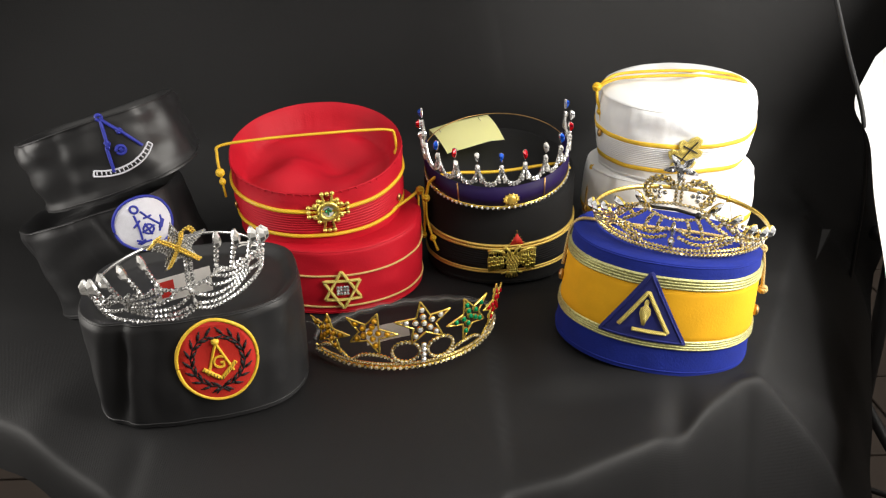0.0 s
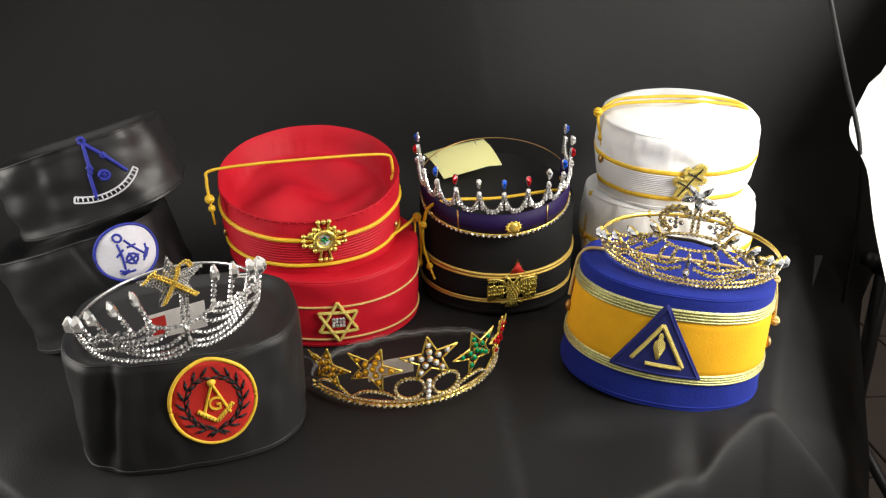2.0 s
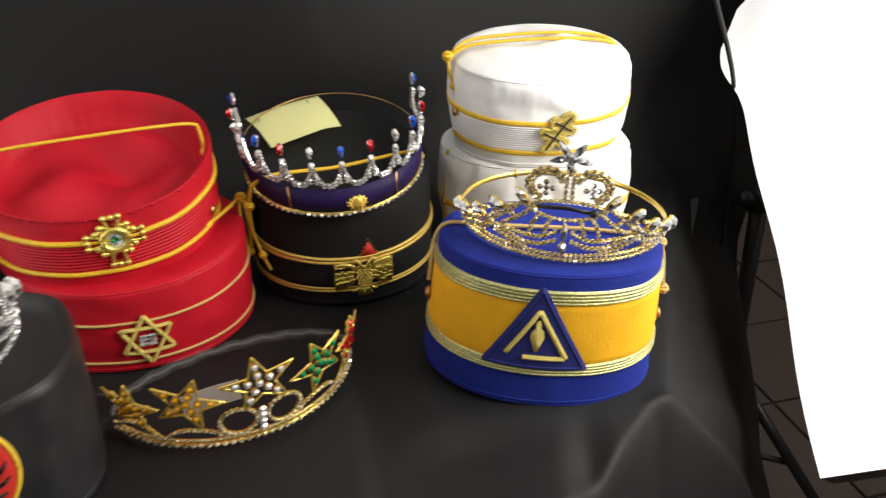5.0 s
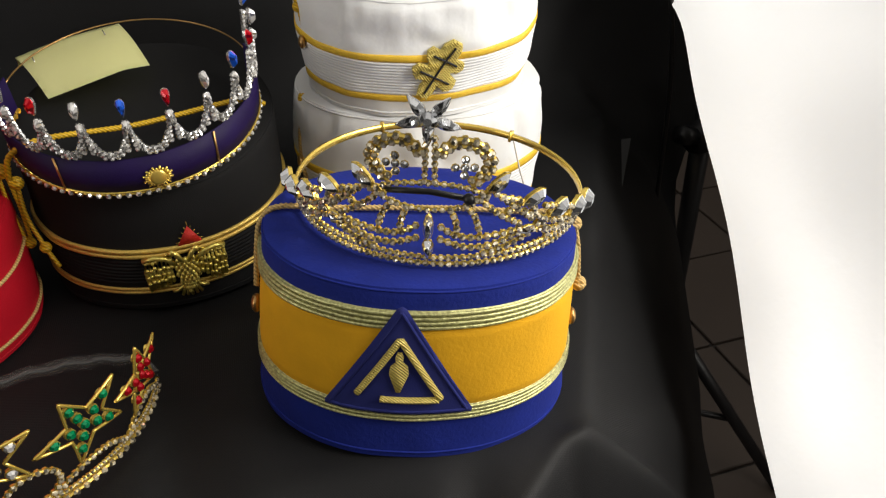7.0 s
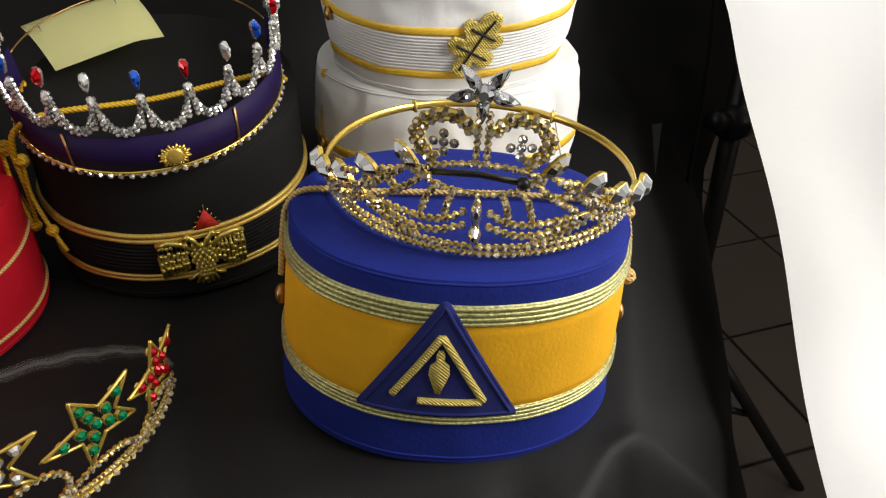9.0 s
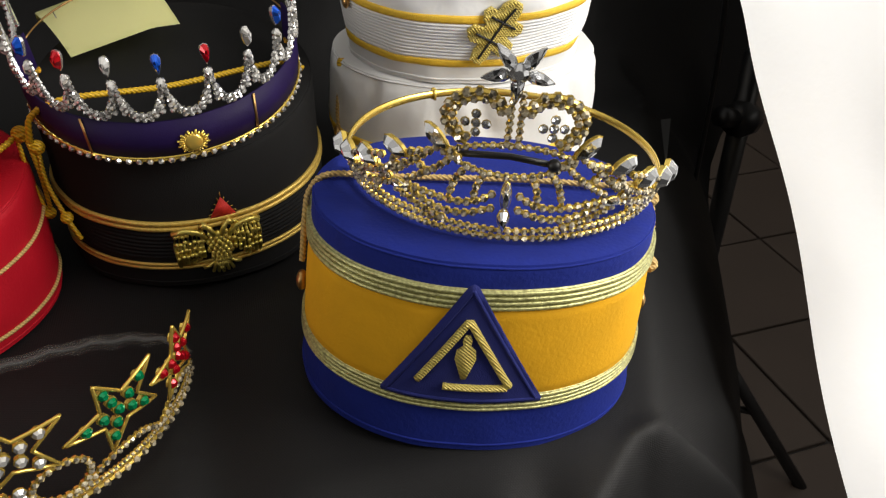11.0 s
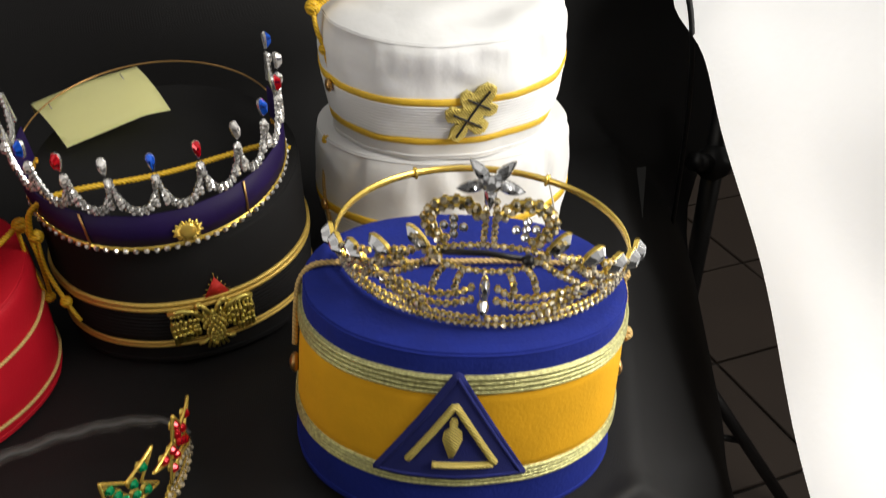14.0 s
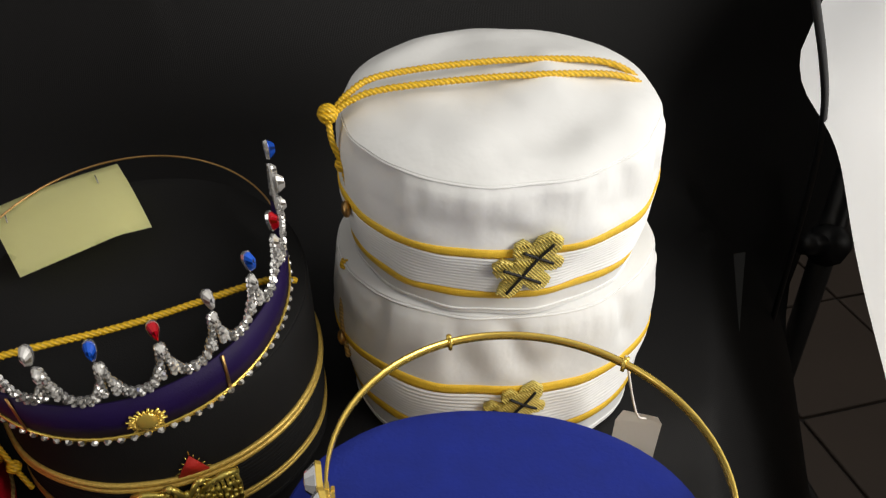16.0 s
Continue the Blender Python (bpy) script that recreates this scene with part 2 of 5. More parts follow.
cloth = tagged(part("backdrop_cloth", bm, BACKCLOTH), "black nonwoven cloth draped over a table and up behind", "cloth", kind="structure")

# ---- the floor, the wall behind and added unseen walls ----
GROUT = textured(principled("dark_grout", (0.022, 0.019, 0.017), 0.9), 30, 0.2, 0.3, 200)
TILE = textured(principled("brown_floor_tile", (0.054, 0.039, 0.030), 0.6), 6, 0.25, 0.15, 60)
bm = bmesh.new()
bmesh.ops.create_grid(bm, x_segments=1, y_segments=1, size=4)
bmesh.ops.translate(bm, verts=bm.verts, vec=(0, 0, -0.754))
floor = tagged(part("floor", bm, GROUT), "brown ceramic tiles with dark grout lines", "floor", kind="structure")
bm = bmesh.new()
bmesh.ops.create_cube(bm, size=1)
bmesh.ops.scale(bm, verts=bm.verts, vec=(0.298, 0.298, 0.01))
bmesh.ops.bevel(bm, geom=bm.edges[:], offset=0.002, segments=1, affect="EDGES")
bm.to_mesh(tile_mesh := bpy.data.meshes.new("tile"))
bm.free()
tile_mesh.materials.append(TILE)
for i in range(-6, 10):
    for j in range(0, 12):
        t = new("tile", tile_mesh)
        t.parent = floor
        t.matrix_world = pose(0.305 * i, 0.305 * j, -0.751 + 0.0006 * math.sin(i * 3.1 + j * 1.7), 0, 0, 0)
WALLPAINT = textured(principled("beige_wall_paint", (0.30, 0.27, 0.24), 0.8), 4, 0.1, 0.1, 80)
# South, west and east walls: unseen, added to block the world's side light.
for name, size, at in (("wall_north", (6.6, 0.1, 3.2), (0, 3.6, 0.85)), ("unseen_wall_south", (6.6, 0.1, 3.2), (0, -2.6, 0.85)), ("unseen_wall_west", (0.1, 6.1, 3.2), (-3.25, 0.5, 0.85)), ("unseen_wall_east", (0.1, 6.1, 3.2), (3.25, 0.5, 0.85))):
    bm = bmesh.new()
    bmesh.ops.create_cube(bm, size=1)
    bmesh.ops.scale(bm, verts=bm.verts, vec=size)
    bmesh.ops.translate(bm, verts=bm.verts, vec=at)
    tagged(part(name, bm, WALLPAINT, smooth=False), "plain beige painted wall added to close the room", "wall", kind="structure")

# ---- lines, cords and stones ----


def spline(points, steps=8, closed=False):
    """A smooth line through points (Catmull-Rom)."""
    p = [Vector(q) for q in points]
    n = len(p)
    out = []
    for i in range(n if closed else n - 1):
        a = p[(i - 1) % n] if closed or i > 0 else p[0] * 2 - p[1]
        b, c = p[i], p[(i + 1) % n]
        d = p[(i + 2) % n] if closed or i + 2 < n else p[-1] * 2 - p[-2]
        for k in range(steps):
            t = k / steps
            out.append(0.5 * ((2 * b) + (c - a) * t + (2 * a - 5 * b + 4 * c - d) * t * t + (3 * b - a - 3 * c + d) * t ** 3))
    if not closed:
        out.append(p[-1])
    return out


def tube(bm, line, r, n=6, closed=False, lobes=0, pitch=0.0, flat=1.0):
    """A round bar along a line; lobes and pitch twist it like a cord."""
    if len(line) < 2:
        return
    rows, run = [], 0.0
    up = Vector((0, 0, 1))
    for i, p in enumerate(line):
        q0 = line[i - 1] if i or closed else p
        q1 = line[(i + 1) % len(line)] if i + 1 < len(line) or closed else p
        d = (q1 - q0)
        d = d.normalized() if d.length > 1e-9 else Vector((1, 0, 0))
        side = d.cross(up)
        if side.length < 0.05:
            side = d.cross(Vector((0, 1, 0)))
        side.normalize()
        top = side.cross(d)
        if i:
            run += (p - line[i - 1]).length
        row = []
        for k in range(n):
            a = 2 * math.pi * k / n
            rr = r * (1 + (0.15 * math.cos(lobes * (a - (2 * math.pi * run / pitch / lobes))) if lobes else 0))
            row.append(p + side * (rr * math.cos(a)) + top * (rr * flat * math.sin(a)))
        rows.append(row)
    if closed:
        rows.append(rows[0])
        vs = [[bm.verts.new(q) for q in r_] for r_ in rows[:-1]]
        vs.append(vs[0])
        for i in range(len(vs) - 1):
            for k in range(n):
                bm.faces.new((vs[i][k], vs[i][(k + 1) % n], vs[i + 1][(k + 1) % n], vs[i + 1][k]))
    else:
        vs = grid(bm, rows, True)
        bm.faces.new(vs[0])
        bm.faces.new(vs[-1])


def resample(line, gap):
    out, left = [line[0]], gap
    for a, b in zip(line, line[1:]):
        seg = (b - a).length
        pos = 0.0
        while seg - pos >= left:
            pos += left
            out.append(a + (b - a) * (pos / seg))
            left = gap
        left -= seg - pos
    return out


def cord(line, r=0.0016):
    bm = bmesh.new()
    fine = resample(line, r * 0.30)
    tube(bm, fine, r, 9, False, 3, r * 1.7)
    return bm


SMALL = [(math.cos(a), math.sin(a)) for a in [2 * math.pi * k / 6 for k in range(6)]]
ROUND = [(math.cos(a), math.sin(a)) for a in [2 * math.pi * k / 8 for k in range(8)]]
MARQUISE = [(0.34 * math.sin(2 * math.pi * k / 10) * (1 - 0.15 * abs(math.cos(2 * math.pi * k / 10))), math.cos(2 * math.pi * k / 10)) for k in range(10)]
DROP = [(0.66 * math.sin(2 * math.pi * k / 12) * (0.62 + 0.38 * math.cos(2 * math.pi * k / 12)), math.cos(2 * math.pi * k / 12)) for k in range(12)]


def stone(bm, p, n, up, r, shape=ROUND, back=0.35, rise=0.5):
    """A cut stone at p that faces n, its length along up; each facet has its own edges."""
    n = n.normalized()
    up = (up - n * up.dot(n)).normalized()
    side = up.cross(n)
    girdle = [p + side * (x * r) + up * (y * r) for x, y in shape]
    table = [p + side * (x * r * 0.52) + up * (y * r * 0.52) + n * (r * rise * 0.8) for x, y in shape]
    low = [bm.verts.new(p + side * (x * r * 0.9) + up * (y * r * 0.9) - n * (r * back)) for x, y in shape]
    ring_ = [bm.verts.new(q) for q in girdle]
    k = len(shape)
    for i in range(k):
        j = (i + 1) % k
        bm.faces.new((low[i], low[j], ring_[j], ring_[i]))
        bm.faces.new([bm.verts.new(q) for q in (girdle[i], girdle[j], table[j], table[i])])
    if k > 8:
        # a long stone's table is cut across and along
        c = sum(table, Vector()) / k + n * r * 0.06
        for i in range(0, k, 2):
            bm.faces.new([bm.verts.new(q) for q in (table[i], table[(i + 1) % k], table[(i + 2) % k], c)])
    else:
        bm.faces.new([bm.verts.new(q) for q in table])


def ball(bm, p, r, sx=1.0, sz=1.0):
    m = Matrix.Translation(p) @ Matrix.Diagonal((r * sx, r, r * sz, 1))
    bmesh.ops.create_uvsphere(bm, u_segments=12, v_segments=8, radius=1, matrix=m)


def knot(bm, p, r):
    """A wound knot of cord."""
    for k in range(3):
        line = []
        ax = k * 1.05
        for i in range(20):
            a = 2 * math.pi * i / 20
            q = Vector((math.cos(a), math.sin(a) * math.cos(ax), math.sin(a) * math.sin(ax))) * r * 0.75
            line.append(p + q)
        tube(bm, line, r * 0.45, 6, True)


# ---- materials of trims and stones ----
GOLD = textured(principled("polished_gold_metal", (1.0, 0.69, 0.15), 0.22, 0.72), 200, 0.1, 0.15, 900, 0.0003, 0.08)
SILVER = textured(principled("polished_silver_metal", (0.76, 0.76, 0.75), 0.2, 0.8), 200, 0.08, 0.1, 900, 0.0003, 0.08)
BULLION = textured(principled("gold_bullion_thread", (1.0, 0.72, 0.18), 0.40, 0.15), 300, 0.2, 0.9, 300, 0.0006, 0.12, "thread")
GOLDBRAID = textured(principled("metallic_gold_braid", (0.98, 0.70, 0.24), 0.34, 0.55), 480, 0.9, 1.0, 600, 0.0006, 0.15)
OLDGOLD = textured(principled("dull_gold_metal", (0.95, 0.66, 0.16), 0.30, 0.75), 250, 0.35, 0.5, 700, 0.0006, 0.12)
DARKGOLD = textured(principled("dark_gold_cord", (0.80, 0.52, 0.12), 0.42, 0.45), 700, 0.4, 0.8, 500, 0.0006, 0.12)
YTHREAD = textured(principled("yellow_gold_thread", (0.86, 0.54, 0.04), 0.55), 200, 0.2, 0.6, 1500)
BUFFCORD = textured(principled("buff_gold_cord", (0.70, 0.48, 0.17), 0.55), 200, 0.2, 0.6, 190, 0.0006, 0.1, "thread")
BRASS = textured(principled("dull_brass_button", (0.50, 0.30, 0.11), 0.35, 0.9), 100, 0.2, 0.2, 500)


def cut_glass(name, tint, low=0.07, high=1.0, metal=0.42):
    """Foil-backed cut glass: sparkle painted as a random brightness of each facet's base colour."""
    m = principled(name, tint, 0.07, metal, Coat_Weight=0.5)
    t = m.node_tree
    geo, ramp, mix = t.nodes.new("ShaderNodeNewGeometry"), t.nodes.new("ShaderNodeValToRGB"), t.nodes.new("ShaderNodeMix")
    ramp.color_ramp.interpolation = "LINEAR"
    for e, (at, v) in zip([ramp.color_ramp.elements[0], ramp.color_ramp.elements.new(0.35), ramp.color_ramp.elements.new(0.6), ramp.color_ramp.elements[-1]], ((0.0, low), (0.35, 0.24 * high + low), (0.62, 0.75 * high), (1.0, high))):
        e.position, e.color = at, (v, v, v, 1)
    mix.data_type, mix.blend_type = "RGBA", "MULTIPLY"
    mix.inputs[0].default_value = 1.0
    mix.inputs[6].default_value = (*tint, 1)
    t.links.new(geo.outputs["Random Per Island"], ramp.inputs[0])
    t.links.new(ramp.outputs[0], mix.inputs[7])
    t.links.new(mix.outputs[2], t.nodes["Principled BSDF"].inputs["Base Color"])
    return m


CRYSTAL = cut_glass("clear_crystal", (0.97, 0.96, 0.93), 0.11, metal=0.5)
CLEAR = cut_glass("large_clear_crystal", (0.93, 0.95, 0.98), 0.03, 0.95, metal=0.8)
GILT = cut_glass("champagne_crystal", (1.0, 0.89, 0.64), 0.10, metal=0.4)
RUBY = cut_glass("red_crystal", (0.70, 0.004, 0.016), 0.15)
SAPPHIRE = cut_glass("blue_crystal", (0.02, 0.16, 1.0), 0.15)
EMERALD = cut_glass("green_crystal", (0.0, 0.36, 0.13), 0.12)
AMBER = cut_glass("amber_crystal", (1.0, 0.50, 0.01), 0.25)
VELVET = textured(principled("purple_velvet", (0.009, 0.0008, 0.048), 0.65, Specular_IOR_Level=0.3), 60, 0.3, 0.3, 900)
BLUETHREAD = textured(principled("royal_blue_thread", (0.02, 0.03, 0.33), 0.6), 200, 0.2, 0.6, 1500)
NAVY = textured(principled("navy_velvet_patch", (0.011, 0.017, 0.15), 0.9), 80, 0.2, 0.5, 1500)
WHITETHREAD = textured(principled("white_thread", (0.66, 0.66, 0.72), 0.6), 200, 0.1, 0.6, 1500)
REDTHREAD = textured(principled("red_thread", (0.55, 0.02, 0.012), 0.65), 200, 0.15, 0.6, 1500)
BLACKTHREAD = textured(principled("black_thread", (0.008, 0.008, 0.009), 0.65), 200, 0.15, 0.6, 1500)
PAPER = textured(principled("pale_yellow_paper", (0.97, 0.95, 0.50), 0.8), 20, 0.04, 0.1, 300)
TAGPAPER = textured(principled("white_paper_tag", (0.75, 0.73, 0.70), 0.8), 20, 0.05, 0.1, 300)
FILM = principled("clear_plastic_film", (0.55, 0.53, 0.50), 0.05, Alpha=0.05)
BLACKMETAL = textured(principled("black_painted_metal", (0.012, 0.012, 0.013), 0.4), 50, 0.2, 0.1, 400)


# ---- emblems sewn or pinned on a cap ----


class Spot:
    """A place on a cap's side; (u, v) in metres across and up from it, turned by some degrees."""

    def __init__(self, cap, degrees, s, turn=0.0):
        self.cap, self.th, self.s = cap, radians(degrees), s
        self.c, self.q = math.cos(radians(turn)), math.sin(radians(turn))
        # angles against the length along the side, since the oval's turn is uneven
        self.ths = [self.th + 1.2 * (k - 60) / 60 for k in range(121)]
        pts = [cap.at(t, s) for t in self.ths]
        run = [0.0]
        for p, q in zip(pts, pts[1:]):
            run.append(run[-1] + (q - p).length)
        self.run = [r - run[60] for r in run]

    def at(self, u, v, out=0.0):
        u, v = u * self.c - v * self.q, u * self.q + v * self.c
        th = float(np.interp(u, self.run, self.ths))
        return self.cap.at(th, self.s + v / self.cap.height(th), out)

    def normal(self):
        a, b, c = self.at(-0.004, 0), self.at(0.004, 0), self.at(0, 0.004)
        return (b - a).cross(c - a).normalized()


def patch(spot, outline, out=0.0005, thick=0.001, cuts=2):
    """A flat shape laid on the cap, with a rim of some thickness."""
    bm = bmesh.new()
    ring = [bm.verts.new((u, v, 0)) for u, v in outline]
    edges = [bm.edges.new((ring[i], ring[(i + 1) % len(ring)])) for i in range(len(ring))]
    bmesh.ops.triangle_fill(bm, use_beauty=True, edges=edges)
    big = [e for e in bm.edges if e.calc_length() > 0.006]
    for _ in range(cuts):
        big = [e for e in bm.edges if e.calc_length() > 0.006]
        if big:
            bmesh.ops.subdivide_edges(bm, edges=big, cuts=1)
            bmesh.ops.triangulate(bm, faces=bm.faces[:])
    made = bmesh.ops.extrude_face_region(bm, geom=bm.faces[:])
    for v in made["geom"]:
        if isinstance(v, bmesh.types.BMVert):
            v.co.z = thick
    for v in bm.verts:
        v.co = spot.at(v.co.x, v.co.y, out + v.co.z)
    return bm


def stitch(spot, lines, r=0.0009, out=0.0012, closed=False, n=6, flat=0.7):
    """Raised thread along lines of (u, v)."""
    bm = bmesh.new()
    for line in lines:
        p = [Vector((u, v, 0)) for u, v in line]
        if closed:
            p = p + [p[0], p[1]]
        p = resample(p, max(0.0012, r)) + [p[-1]]
        tube(bm, [spot.at(q.x, q.y, out) for q in p], r, n)
    return bm


def circle(r, n=40, cx=0.0, cy=0.0, ry=None, a0=0, a1=360):
    full = a1 - a0 >= 360
    return [(cx + r * math.cos(radians(a0 + (a1 - a0) * k / (n if full else n - 1))), cy + (ry or r) * math.sin(radians(a0 + (a1 - a0) * k / (n if full else n - 1)))) for k in range(n)]


# ---- the table under the cloth ----
TABLETOP = textured(principled("dark_grey_table", (0.05, 0.05, 0.05), 0.6), 8, 0.2, 0.1, 80)
table = thing("table", Matrix.Translation((0, 0.8, -0.75)), "dark table hidden under the draped black cloth", "table")
bm = bmesh.new()
low = [(x * 0.97, 0.8 + (min(y, 1.06) - 0.8) * 0.955) for x, y in EDGE if y < 1.2]
vs = [[bm.verts.new((x, y - 0.8, z)) for x, y in low] for z in (0.69, 0.715)]
bm.faces.new(vs[0])
bm.faces.new(vs[1])
for i in range(len(low)):
    j = (i + 1) % len(low)
    bm.faces.new((vs[0][i], vs[0][j], vs[1][j], vs[1][i]))
part("tabletop", bm, TABLETOP, table, smooth=False)
for x, y in ((-0.28, -0.24), (0.12, -0.24), (-0.45, 0.2), (0.45, 0.2)):
    bm = bmesh.new()
    tube(bm, [Vector((x, y, 0.0)), Vector((x, y, 0.695))], 0.016, 10)
    part("leg", bm, TABLETOP, table)

# ---- light stand and softbox ----
GLOW = textured(principled("white_diffuser_cloth", (0.85, 0.85, 0.85), 0.7, Emission_Color=(1, 0.99, 0.97, 1), Emission_Strength=0.42), 9, 0.1, 0.2, 60, 0.003)
ex, ed, en = Vector((0.232, 0.799, 0.55)), Vector((0.566, -0.551, 0.574)), Vector((-0.768, -0.185, 0.579))
org = Vector((0.450, 0.594, -0.10))
softbox = thing("softbox", Matrix.Identity(4), "white fabric softbox glowing beside the table", "studio light")
bm = bmesh.new()
rows = []
for i in range(41):
    w = 0.72 * i / 40
    row = []
    for j in range(41):
        u0 = 0.0
        u1 = 0.50 + 0.07 * smoothstep(-0.012, 0.02, w) + 0.26 * smoothstep(0.02, 0.2, w)
        u = u0 + (u1 - u0) * j / 40
        bil = 0.02 * math.sin(math.pi * i / 40) * math.sin(math.pi * j / 40) + 0.05 * noise.noise(Vector((u * 6, w * 6, 1))) * smoothstep(0, 0.08, w)
        sag = (0.003 * math.sin(u * 22) + 0.022 * math.exp(-(((u - 0.5) / 0.05) ** 2))) * (1 - i / 40)
        row.append(org + ex * u + ed * (w - sag) + en * bil)
    rows.append(row)
grid(bm, rows)
part("diffuser", bm, GLOW, softbox)
bm = bmesh.new()
mid = org + ex * 0.35 + ed * 0.36 - en * 0.30
rim = [r[0] for r in rows] + rows[-1][1:] + [r[-1] for r in rows[::-1]][1:] + rows[0][::-1][1:-1]
loops = [[p - en * 0.004 for p in rim], [p - en * 0.03 for p in rim], [mid + (p - mid) * 0.25 for p in rim]]
vs = grid(bm, loops, True)
bm.faces.new(vs[-1])
part("housing", bm, BLACKMETAL, softbox, "black fabric housing")
bm = bmesh.new()
tube(bm, spline([(0.40, 0.955, 0.52), (0.455, 0.945, 0.36), (0.498, 0.945, 0.255), (0.525, 0.950, 0.200), (0.548, 0.962, 0.155), (0.575, 0.985, 0.09), (0.60, 1.01, 0.0), (0.62, 1.03, -0.2)], 10), 0.0028, 8)
tagged(part("power_cable", bm, BLACKMETAL), "thin black cable hanging beside the softbox", "cable")

stand = thing("light_stand", Matrix.Translation((0.78, 1.16, -0.75)), "black metal light stand with spread legs", "light stand")


def bar(name, a, b, r, parent, material=BLACKMETAL, origin=Vector((0.78, 1.16, -0.75))):
    bm = bmesh.new()
    tube(bm, [Vector(a) - origin, Vector(b) - origin], r, 10)
    return part(name, bm, material, parent)


bar("pole", (0.78, 1.16, -0.75), (0.70, 1.075, 0.02), 0.013, stand)
bar("clamp", (0.685, 1.06, -0.055), (0.725, 1.095, -0.075), 0.022, stand)
bar("knob", (0.66, 1.065, -0.05), (0.685, 1.068, -0.058), 0.012, stand)
bar("leg", (0.755, 1.13, -0.42), (0.95, 1.0, -0.75), 0.010, stand)
bar("leg", (0.755, 1.13, -0.42), (0.50, 1.25, -0.75), 0.010, stand)
bar("leg", (0.755, 1.13, -0.42), (0.9, 1.45, -0.75), 0.010, stand)
bar("brace", (0.77, 1.15, -0.62), (0.86, 1.06, -0.60), 0.006, stand)
tripod = thing("tripod", Matrix.Translation((-0.62, 0.80, -0.75)), "black metal tripod standing on the tiled floor", "tripod")
for a, b in (((-0.62, 0.80, -0.14), (-0.60, 0.78, -0.75)), ((-0.62, 0.80, -0.2), (-0.80, 0.95, -0.75)), ((-0.62, 0.80, -0.2), (-0.72, 0.62, -0.75))):
    bm = bmesh.new()
    tube(bm, [Vector(a) - Vector((-0.62, 0.80, -0.75)), Vector(b) - Vector((-0.62, 0.80, -0.75))], 0.012, 8)
    part("leg", bm, BLACKMETAL, tripod)

# ---- the caps ----


def cap_thing(name, m, cap, mat, label, sink=0.0, bulge=0.0, lump=0.0, group="", top_label="", gather=0.0):
    root = thing(name, m, label, "cap", group)
    part("side", cap.wall(), mat, root)
    part("top", cap.lid(sink, bulge=bulge, lump=lump, gather=gather), mat, root, top_label)
    bm = bmesh.new()
    tube(bm, [cap.at(2 * math.pi * j / 96, 0.985, 0.0002) for j in range(96)], 0.0007, 6, True)
    part("rim_seam", bm, mat, root)
    bm = bmesh.new()
    tube(bm, [cap.at(2 * math.pi * j / 96, 0.035, 0.0002) for j in range(96)], 0.0007, 6, True)
    part("hem", bm, mat, root)
    return root


def inside(root, points):
    inv = root.matrix_basis.inverted()
    return [inv @ Vector(p) for p in points]


def ring_cord(cap, s, root, mat, r=0.0016, name="trim_cord", label="", out=0.0008, flat=1.0):
    bm = bmesh.new()
    tube(bm, [cap.at(2 * math.pi * j / 120, s, out) for j in range(120)], r, 8, True, flat=flat)
    return part(name, bm, mat, root, label)


def ribs(cap, s0, s1, count, root, mat, name="ribbed_band"):
    bm = bmesh.new()
    rows, m = [], count * 6
    for k in range(m + 1):
        s = s0 + (s1 - s0) * k / m
        o = 0.0011 * abs(math.sin(math.pi * count * k / m)) if 0 < k < m else -0.0004
        rows.append([cap.at(2 * math.pi * j / 120, s, o) for j in range(120)])
    grid(bm, rows, True)
    return part(name, bm, mat, root)


def braid(cap, s0, s1, root, mat, label="", rows=4):
    """A flat braid of several cords side by side."""
    band = part("gold_braid", cap.band(s0, s1, 0.0006, thick=0.0004), mat, root, label)
    for k in range(rows):
        s = s0 + (s1 - s0) * (k + 0.5) / rows
        bm = bmesh.new()
        line = [cap.at(2 * math.pi * j / 200, s, 0.0013) for j in range(200)]
        tube(bm, line, 0.40 * (s1 - s0) * cap.front / rows, 6, True)
        part("braid_cord", bm, mat, band)
    return band


def side_button(root, p, out, r=0.006, mat=BRASS):
    bm = bmesh.new()
    ball(bm, Vector((0, 0, 0)), r, 0.55)
    ob = part("side_button", bm, mat, root)
    ob.matrix_basis = Matrix.Translation(p) @ Vector(out).to_track_quat("X", "Z").to_matrix().to_4x4()
    return ob


# -- blue and yellow cap --
flat_side = lambda s: 1.025 - 0.075 * s - 0.012 * smoothstep(0.965, 1.0, s)
blue = Cap(0.0978, 0.079, 0.118, 0.112, 2.15, flat_side, 0.0006, 3)
root = cap_thing("oval_cap", pose(0.2195, 0.713, 0.0015, 0, 4, -14), blue, BLUE, "royal blue felt cap with a wide golden yellow band", 0.0005, group="lodge caps")
part("yellow_band", blue.band(0.29, 0.82, 0.0004, thick=0.0005, m=6), YELLOW, root, "golden yellow felt band")
braid(blue, 0.790, 0.890, root, GOLDBRAID, "metallic gold braid")
braid(blue, 0.248, 0.336, root, GOLDBRAID, "metallic gold braid")
sp = Spot(blue, -99.5, 0.605)
edge_tri = patch(sp, [(0.0, 0.0375), (0.0025, 0.036), (0.0405, -0.033), (0.040, -0.0355), (-0.040, -0.0355), (-0.0405, -0.033), (-0.0025, 0.036)], 0.0022, 0.0006, 3)
badge = part("triangle_patch", edge_tri, NAVY, root, "dark blue velvet triangle patch")
part("patch_border", stitch(sp, [[(0, 0.034), (0.0375, -0.0335), (-0.0375, -0.0335), (0, 0.034)]], 0.0011, 0.0026), NAVY, badge)
